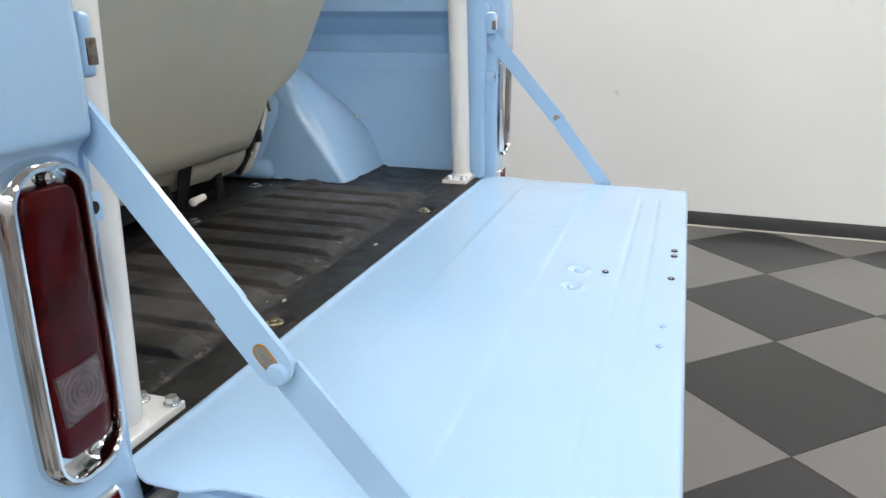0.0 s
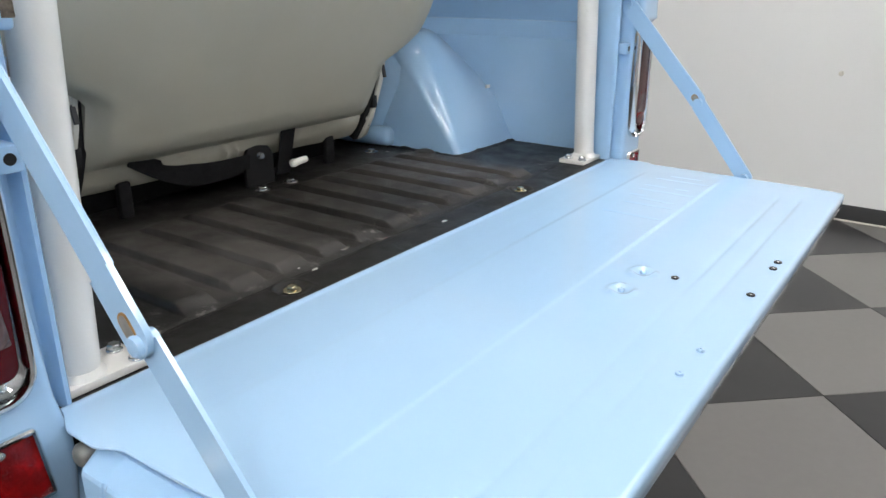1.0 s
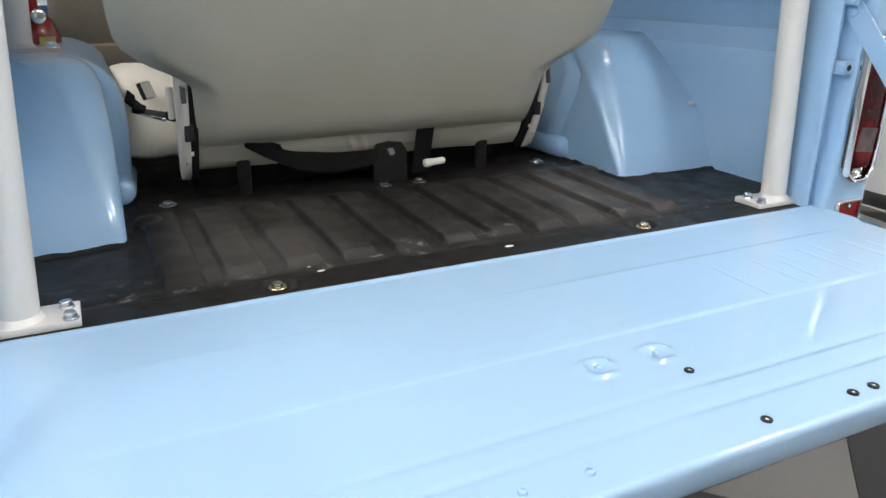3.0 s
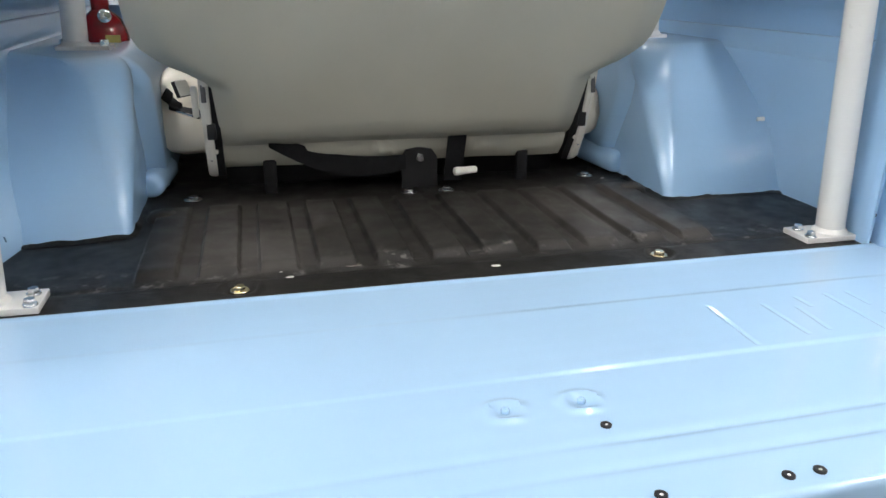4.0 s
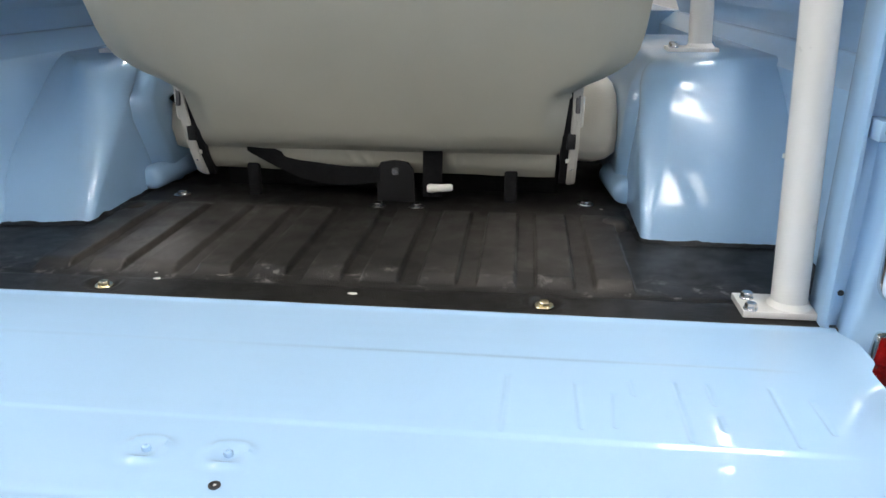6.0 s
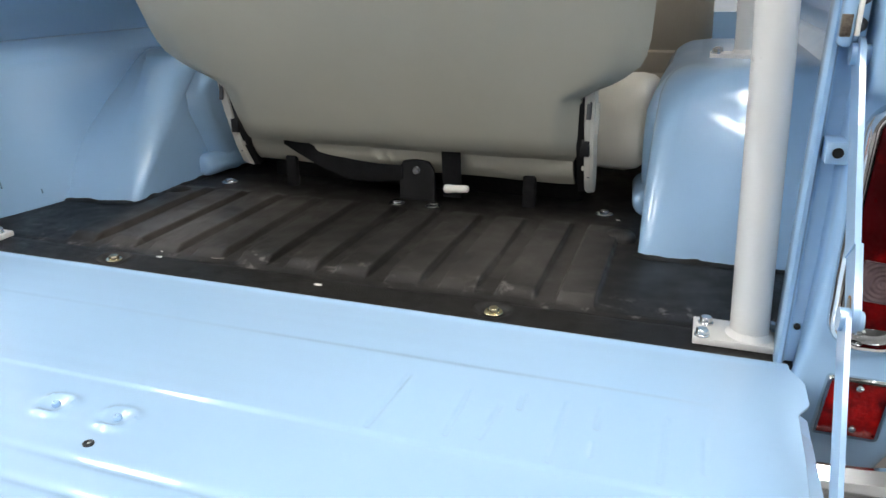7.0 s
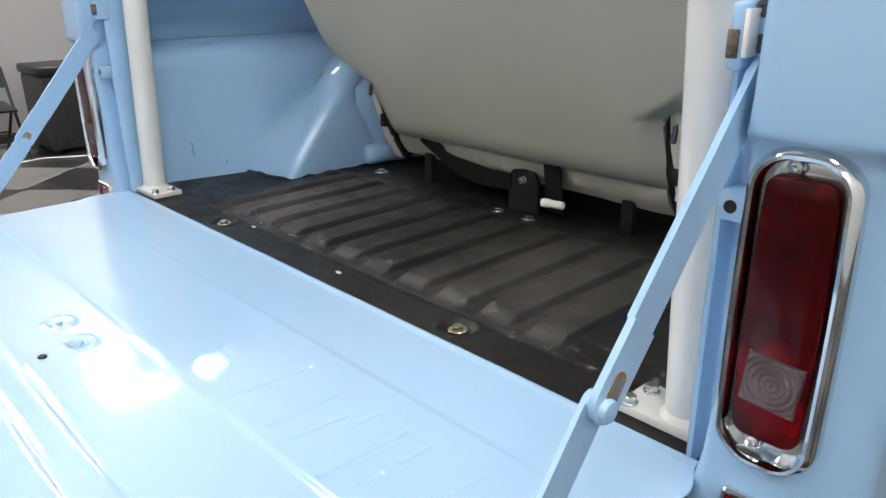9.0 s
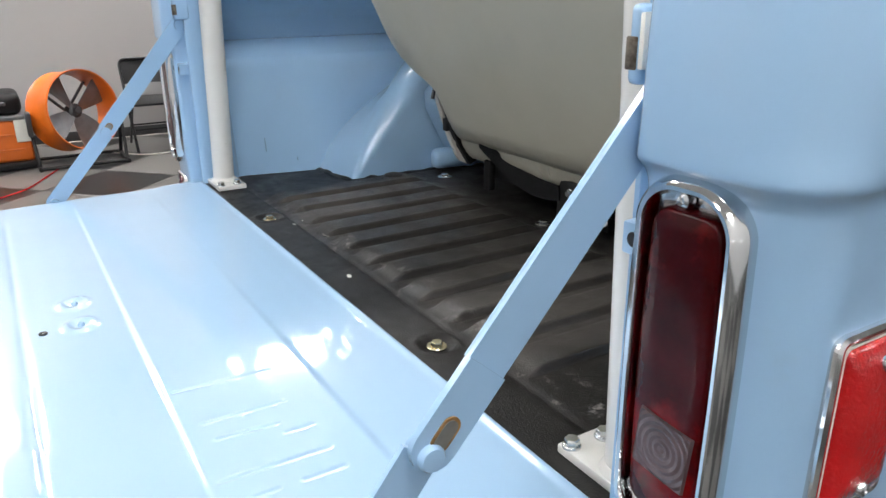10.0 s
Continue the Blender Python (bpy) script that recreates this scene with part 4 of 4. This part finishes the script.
def hardtop():
    """The roof over the cab and bed, standing on corner pillars; the sides and the back are open."""
    bm = bmesh.new()
    rings = []
    for y, dz, k in ((0.20, -0.02, 0.985), (0.21, 0.0, 1.0), (0.45, 0.012, 1.0), (0.9, 0.02, 1.0), (1.6, 0.012, 1.0), (1.95, -0.01, 0.99), (1.97, -0.03, 0.975)):
        prof = [(-0.760, 1.93), (-0.765, 2.07), (-0.745, 2.095), (-0.68, 2.11), (0.0, 2.122), (0.68, 2.11), (0.745, 2.095), (0.765, 2.07), (0.760, 1.93), (0.735, 1.93), (0.70, 2.070), (0.0, 2.09), (-0.70, 2.070), (-0.735, 1.93)]
        rings.append([(x * k, y, z + dz) for x, z in prof])
    loft(bm, rings)
    top = part("hardtop", bm, white, truck, "white hardtop roof on corner pillars")
    for s in (-1, 1):
        for y0, y1 in ((0.30, 0.34), (1.70, 1.76)):
            bm = bmesh.new()
            loft(bm, [[(s * (xm + dx), y, z) for dx, y in ((-0.015, y0), (0.018, y0), (0.018, y1), (-0.015, y1))] for xm, z in ((0.725, 1.405), (0.738, 1.70), (0.745, 2.06))])
            bmesh.ops.bevel(bm, geom=bm.edges[:], offset=0.006, segments=2, affect="EDGES")
            part("pillar", bm, white, top)
    return top


def body_front():
    bm = bmesh.new()
    loft(bm, [[(x * k, y, z) for x, z in ((-0.775, 0.62), (-0.80, 0.9), (-0.80, 1.20), (-0.76, 1.26), (0.76, 1.26), (0.80, 1.20), (0.80, 0.9), (0.775, 0.62))] for y, k in ((1.75, 1.0), (2.4, 1.0), (3.3, 0.99), (3.36, 0.96))])
    part("front_body", bm, paint, truck)
    bm = bmesh.new()
    box(bm, -0.70, 0.70, 0.05, 1.75, 0.72, BED - 0.041)
    part("underbody", bm, rubber, truck)
    for s in (-1, 1):
        for y in (0.78, 3.0):
            w = part("wheel", lathe(bmesh.new(), (s * 0.60, y, FLOOR + 0.36), (s, 0, 0), [(0.20, 0), (0.33, 0), (0.357, 0.02), (0.36, 0.05), (0.36, 0.15), (0.357, 0.18), (0.33, 0.20), (0.21, 0.205), (0.20, 0.19)], 40), rubber, truck)
            part("rim", lathe(bmesh.new(), (s * 0.60, y, FLOOR + 0.36), (s, 0, 0), [(0.199, 0.01), (0.199, 0.185), (0.185, 0.18), (0.15, 0.14), (0.06, 0.15), (0.05, 0.19), (0.001, 0.19)], 32), white, w)
    # the red bottle clamped beside the seat
    b = part("extinguisher", lathe(bmesh.new(), (-0.560, 0.86, BED + 0.10), (0, 0, 1), [(0.045, 0), (0.050, 0.01), (0.050, 0.16), (0.040, 0.19), (0.018, 0.21), (0.018, 0.24)], 24), red_can, truck, "small red fire extinguisher")
    part("extinguisher_gauge", lathe(bmesh.new(), (-0.545, 0.806, BED + 0.300), (0.2, -1, 0), [(0.013, 0), (0.013, 0.012), (0.010, 0.014), (0.002, 0.0145)], 18), chrome, b)
    part("hang_tag", box(bmesh.new(), -0.548, -0.520, 0.806, 0.809, BED + 0.225, BED + 0.262), yellow, b)


def checker_tile_floor():
    """Diagonal square tiles, each its own piece."""
    side = 0.605
    o = Vector((2.3324, -0.4795, FLOOR))
    turn = radians(-137.5)
    e1, e2 = Vector((math.cos(turn), math.sin(turn), 0)), Vector((-math.sin(turn), math.cos(turn), 0))
    meshes = []
    for i, mt in enumerate((tile_dark, tile_grey)):
        bm = bmesh.new()
        g = side / 2 - 0.0012
        box(bm, -g, g, -g, g, -0.0032, 0.0, 0.0008, 1)
        finish(bm)
        me = bpy.data.meshes.new("tile")
        bm.to_mesh(me)
        bm.free()
        me.materials.append(mt)
        meshes.append(me)
    inv = ROOM.inverted()
    out = ROOM.to_3x3()
    planes = [(ROOM @ Vector((-0.001, 0, 0)), out @ Vector((1, 0, 0))), (ROOM @ Vector((XW + 0.001, 0, 0)), out @ Vector((-1, 0, 0))),
              (ROOM @ Vector((0, YN - 0.001, 0)), out @ Vector((0, 1, 0))), (ROOM @ Vector((0, YS + 0.001, 0)), out @ Vector((0, -1, 0)))]
    reach = side * 0.7072
    far = bmesh.new()
    for a in range(-32, 33):
        for b in range(-32, 33):
            c = o + e1 * (side * (a + 0.5)) + e2 * (side * (b + 0.5))
            q = inv @ c
            if not (XW - reach < q.x < reach and YS - reach < q.y < YN + reach):
                continue
            m = Matrix.Translation(c) @ Matrix.Rotation(turn, 4, "Z")
            me = meshes[(a + b) % 2]
            edge = q.x > -reach or q.x < XW + reach or q.y > YN - reach or q.y < YS + reach
            near = -3.9 < q.y < 4.7
            if near and not edge:
                t = new("tile", me)
                t.matrix_basis = m
                t.parent = floor
                continue
            # tiles cut to the walls, and those far from the vehicle
            bm = bmesh.new()
            bm.from_mesh(me)
            bmesh.ops.transform(bm, matrix=m, verts=bm.verts)
            for co, no in planes:
                bmesh.ops.bisect_plane(bm, geom=bm.verts[:] + bm.edges[:] + bm.faces[:], plane_co=co, plane_no=no, clear_outer=True)
            if not bm.faces:
                bm.free()
                continue
            if near:
                part("tile", bm, me.materials[0], floor)
            else:
                tmp = bpy.data.meshes.new("tile")
                for f in bm.faces:
                    f.material_index = (a + b) % 2
                bm.to_mesh(tmp)
                bm.free()
                far.from_mesh(tmp)
    rest = part("far_tiles", far, tile_dark, floor, "checkered tiles far from the vehicle")
    rest.data.materials.append(tile_grey)
    tagged(rest, "checkered tiles far from the vehicle", kind="stuff")


for side_sign in (-1, 1):
    quarter_panel(side_sign)
    wheel_arch(side_sign)
    tail_light(side_sign)
    reflector(side_sign)
    side_marker(side_sign)
    jamb_fittings(side_sign)
bed_floor()
for cz, ch, cy in ((1.035, 0.015, 0.150), (1.000, 0.004, 0.215)):
    part("paint_scratch", box(bmesh.new(), -0.0012, 0.0008, -0.0008, 0.0008, -ch, ch, m=pose(-0.684 + 0.23 * (1.213 - cz) + 0.87 * (cy - 0.10) * (1.213 - cz), cy, cz, 0, -11, 0)), scratch, truck)
part("sticker", box(bmesh.new(), 0.672, 0.687, 0.352, 0.356, 1.097, 1.104, m=pose(0, 0, 0)), gasket, truck, "small yellowed paper tag")
tailgate()
rear_bumper()
roll_hoop(((-0.590, 0.038, BED + 0.004), (0.604, 0.050, BED + 0.004)), "white painted steel roll bar bolted to the bed corners")
roll_hoop(((-0.576, 0.66, BED + 0.249), (0.593, 0.66, BED + 0.263)), "white painted steel roll bar on the wheel arches")
rear_seat()
front_seats()
hardtop()
body_front()


# ---- things along the west wall ----
def drum_fan(x, y, z, yaw):
    top = empty("drum_fan", "orange drum fan with grey blades on a low black stand", "fan", at=(x, y, 0))
    r = 0.315
    m = pose(0, 0, z, 0, 0, yaw) @ pose(0, 0, 0, 0, 82, 0)
    def spin(bm, prof, n=48, c=(0, 0, 0)):
        cols = [[m @ Vector((c[0] + q * math.cos(2 * math.pi * i / n), c[1] + q * math.sin(2 * math.pi * i / n), c[2] + d)) for i in range(n)] for q, d in prof]
        loft(bm, cols + [cols[0]], caps=False)
        bmesh.ops.remove_doubles(bm, verts=bm.verts, dist=1e-6)
        return bm
    part("drum", spin(bmesh.new(), [(r, -0.14), (r + 0.008, -0.145), (r + 0.010, -0.13), (r + 0.004, -0.12), (r + 0.004, 0.12), (r + 0.010, 0.13), (r + 0.008, 0.145), (r, 0.14), (r - 0.004, 0.13), (r - 0.004, -0.13)]), orange, top)
    bm = bmesh.new()
    loft(bm, [[m @ p for p in circle((0, 0, d), Vector((1, 0, 0)), Vector((0, 1, 0)), q, 24)] for q, d in ((0.055, -0.05), (0.058, 0.02), (0.035, 0.035), (0.03, 0.06), (0.012, 0.065))])
    part("hub", bm, grey_metal, top)
    for k in range(4):
        a = radians(28 + 90 * k)
        mk = m @ Matrix.Rotation(a, 4, "Z")
        bm = bmesh.new()
        rings = []
        for q, w, tw in ((0.05, 0.045, 40), (0.12, 0.075, 34), (0.22, 0.105, 26), (0.295, 0.115, 20)):
            c, s2 = math.cos(radians(tw)), math.sin(radians(tw))
            rings.append([mk @ Vector((q, u * w * c - v * s2, u * w * s2 + v * c)) for u, v in ((-1, -0.002), (0, 0.008), (1, -0.002), (1, 0.002), (0, 0.012), (-1, 0.002))])
        loft(bm, rings)
        part("blade", bm, alu, top)
    bm = bmesh.new()
    for k in (45, 135):
        a = radians(k)
        d = Vector((math.cos(a), math.sin(a), 0))
        tube(bm, [m @ (d * (r - 0.005) + Vector((0, 0, -0.1))), m @ (d * -(r - 0.005) + Vector((0, 0, -0.1)))], 0.012, 8)
    part("motor_strut", bm, grey_metal, top)
    bm = bmesh.new()
    for s in (-1, 1):
        yy = s * (r + 0.03)
        tube(bm, rounded([(-0.24, yy * 0.95, 0.02), (0.24, yy * 0.95, 0.02)], 0.02), 0.016, 10)
        tube(bm, [(-0.16, yy * 0.95, 0.03), (0, yy, z), (0.16, yy * 0.95, 0.03)], 0.014, 10)
    tube(bm, [(-0.22, -r, 0.02), (-0.22, r, 0.02)], 0.014, 10)
    tube(bm, [(0.22, -r, 0.02), (0.22, r, 0.02)], 0.014, 10)
    part("stand", bm, blackpl, top)
    bm = bmesh.new()
    box(bm, 0.02, 0.16, -r - 0.05, -r - 0.012, z - 0.16, z + 0.03, 0.01)
    part("switch_box", bm, grey_metal, top)
    top.rotation_euler = (0, 0, 0)
    return top


def folding_chair(x, y, yaw):
    top = empty("folding_chair", "black steel folding chair, open, standing by the white wall", "chair", "folding chairs by the wall", at=(x, y, 0))
    w = 0.205
    bm = bmesh.new()
    tube(bm, rounded([(0.30, -w, 0.012), (-0.12, -w, 0.78), (-0.12, w, 0.78), (0.30, w, 0.012)], 0.07, 6), 0.0125, 10)
    part("front_frame", bm, blackpl, top)
    for s in (-1, 1):
        bm = bmesh.new()
        tube(bm, [(-0.26, s * (w - 0.03), 0.012), (0.16, s * (w - 0.03), 0.44)], 0.0115, 10)
        part("rear_leg", bm, blackpl, top)
    bm = bmesh.new()
    rings = []
    for i in range(9):
        yy = -w + 0.012 + (2 * w - 0.024) * i / 8
        b = -0.025 * (1 - (yy / w) ** 2)
        rings.append([(-0.012 + b - 0.001, yy, 0.575), (-0.018 + b, yy, 0.575), (-0.108 + b, yy, 0.755), (-0.116 + b, yy, 0.770), (-0.110 + b, yy, 0.770), (-0.100 + b, yy, 0.755)])
    loft(bm, rings)
    part("back_panel", bm, blackpl, top)
    bm = bmesh.new()
    m = pose(0.10, 0, 0.435, 0, 4, 0)
    box(bm, -0.20, 0.20, -w + 0.02, w - 0.02, -0.012, 0.010, 0.008, m=m)
    part("seat", bm, blackpl, top)
    for px in ((0.20, 0.195), (-0.075, 0.20)):
        bm = bmesh.new()
        tube(bm, [(px[0], -w + 0.015, px[1]), (px[0], w - 0.015, px[1])], 0.008, 8)
        part("cross_bar", bm, blackpl, top)
    top.rotation_euler = (0, 0, radians(yaw))
    return top


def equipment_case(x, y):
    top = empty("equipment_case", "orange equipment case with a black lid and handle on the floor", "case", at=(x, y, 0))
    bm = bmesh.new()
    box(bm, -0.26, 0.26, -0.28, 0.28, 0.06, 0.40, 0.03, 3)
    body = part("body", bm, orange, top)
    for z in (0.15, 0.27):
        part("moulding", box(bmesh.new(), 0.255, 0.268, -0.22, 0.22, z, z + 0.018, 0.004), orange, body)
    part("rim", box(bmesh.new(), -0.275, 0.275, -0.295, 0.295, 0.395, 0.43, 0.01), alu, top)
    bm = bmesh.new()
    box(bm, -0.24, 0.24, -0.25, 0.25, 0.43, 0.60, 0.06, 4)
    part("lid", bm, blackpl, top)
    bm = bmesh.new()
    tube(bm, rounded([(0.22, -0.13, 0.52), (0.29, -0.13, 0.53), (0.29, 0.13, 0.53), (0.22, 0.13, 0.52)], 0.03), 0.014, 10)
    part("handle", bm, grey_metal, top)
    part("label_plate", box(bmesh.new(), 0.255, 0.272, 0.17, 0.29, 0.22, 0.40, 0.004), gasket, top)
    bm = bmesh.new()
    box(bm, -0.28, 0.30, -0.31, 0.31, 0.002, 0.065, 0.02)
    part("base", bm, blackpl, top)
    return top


def black_crate(x, y):
    top = empty("equipment_box", "large matt black equipment box on the floor", "box", at=(x, y, 0))
    bm = bmesh.new()
    box(bm, -0.28, 0.28, -0.36, 0.36, 0.03, 0.66, 0.03, 3)
    part("body", bm, rubber, top)
    bm = bmesh.new()
    box(bm, -0.295, 0.295, -0.375, 0.375, 0.66, 0.74, 0.025, 3)
    part("lid", bm, blackpl, top)
    for dx in (-0.2, 0.2):
        for dy in (-0.3, 0.3):
            part("foot", box(bmesh.new(), dx - 0.03, dx + 0.03, dy - 0.03, dy + 0.03, 0.001, 0.032, 0.004), blackpl, top)
    return top


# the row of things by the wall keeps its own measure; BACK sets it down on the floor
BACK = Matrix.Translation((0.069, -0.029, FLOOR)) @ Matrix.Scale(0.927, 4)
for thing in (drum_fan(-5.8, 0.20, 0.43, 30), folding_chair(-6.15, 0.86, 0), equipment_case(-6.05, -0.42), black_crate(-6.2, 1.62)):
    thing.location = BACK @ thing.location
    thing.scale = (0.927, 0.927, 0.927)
bm = bmesh.new()
tube(bm, rounded([(-6.1, 0.4, 0.008), (-5.7, 0.75, 0.008), (-5.9, 1.1, 0.008), (-5.6, 1.6, 0.008), (-5.75, 2.4, 0.008), (-6.3, 3.2, 0.008)], 0.25), 0.006, 8)
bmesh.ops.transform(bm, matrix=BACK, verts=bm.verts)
tagged(part("power_cord", bm, offwhite, None), "thin white power cord lying on the tiles", "cable")
bm = bmesh.new()
tube(bm, rounded([(-5.6, 0.0, 0.008), (-4.9, -0.3, 0.008), (-4.6, -0.9, 0.008), (-4.8, -2.2, 0.008)], 0.25), 0.006, 8)
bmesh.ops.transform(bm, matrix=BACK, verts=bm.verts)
tagged(part("extension_cord", bm, red_bright, None), "thin red extension cord on the tiles", "cable")
bm = bmesh.new()
lathe(bm, (3.592, -0.061, 0.893), (-1, 0, 0), [(0.013, 0), (0.013, 0.026), (0.010, 0.032), (0.003, 0.033)], 14)
tagged(part("wall_plug", bm, bracket_mat, None), "small grey plug in the white wall", "wall plug")
checker_tile_floor()
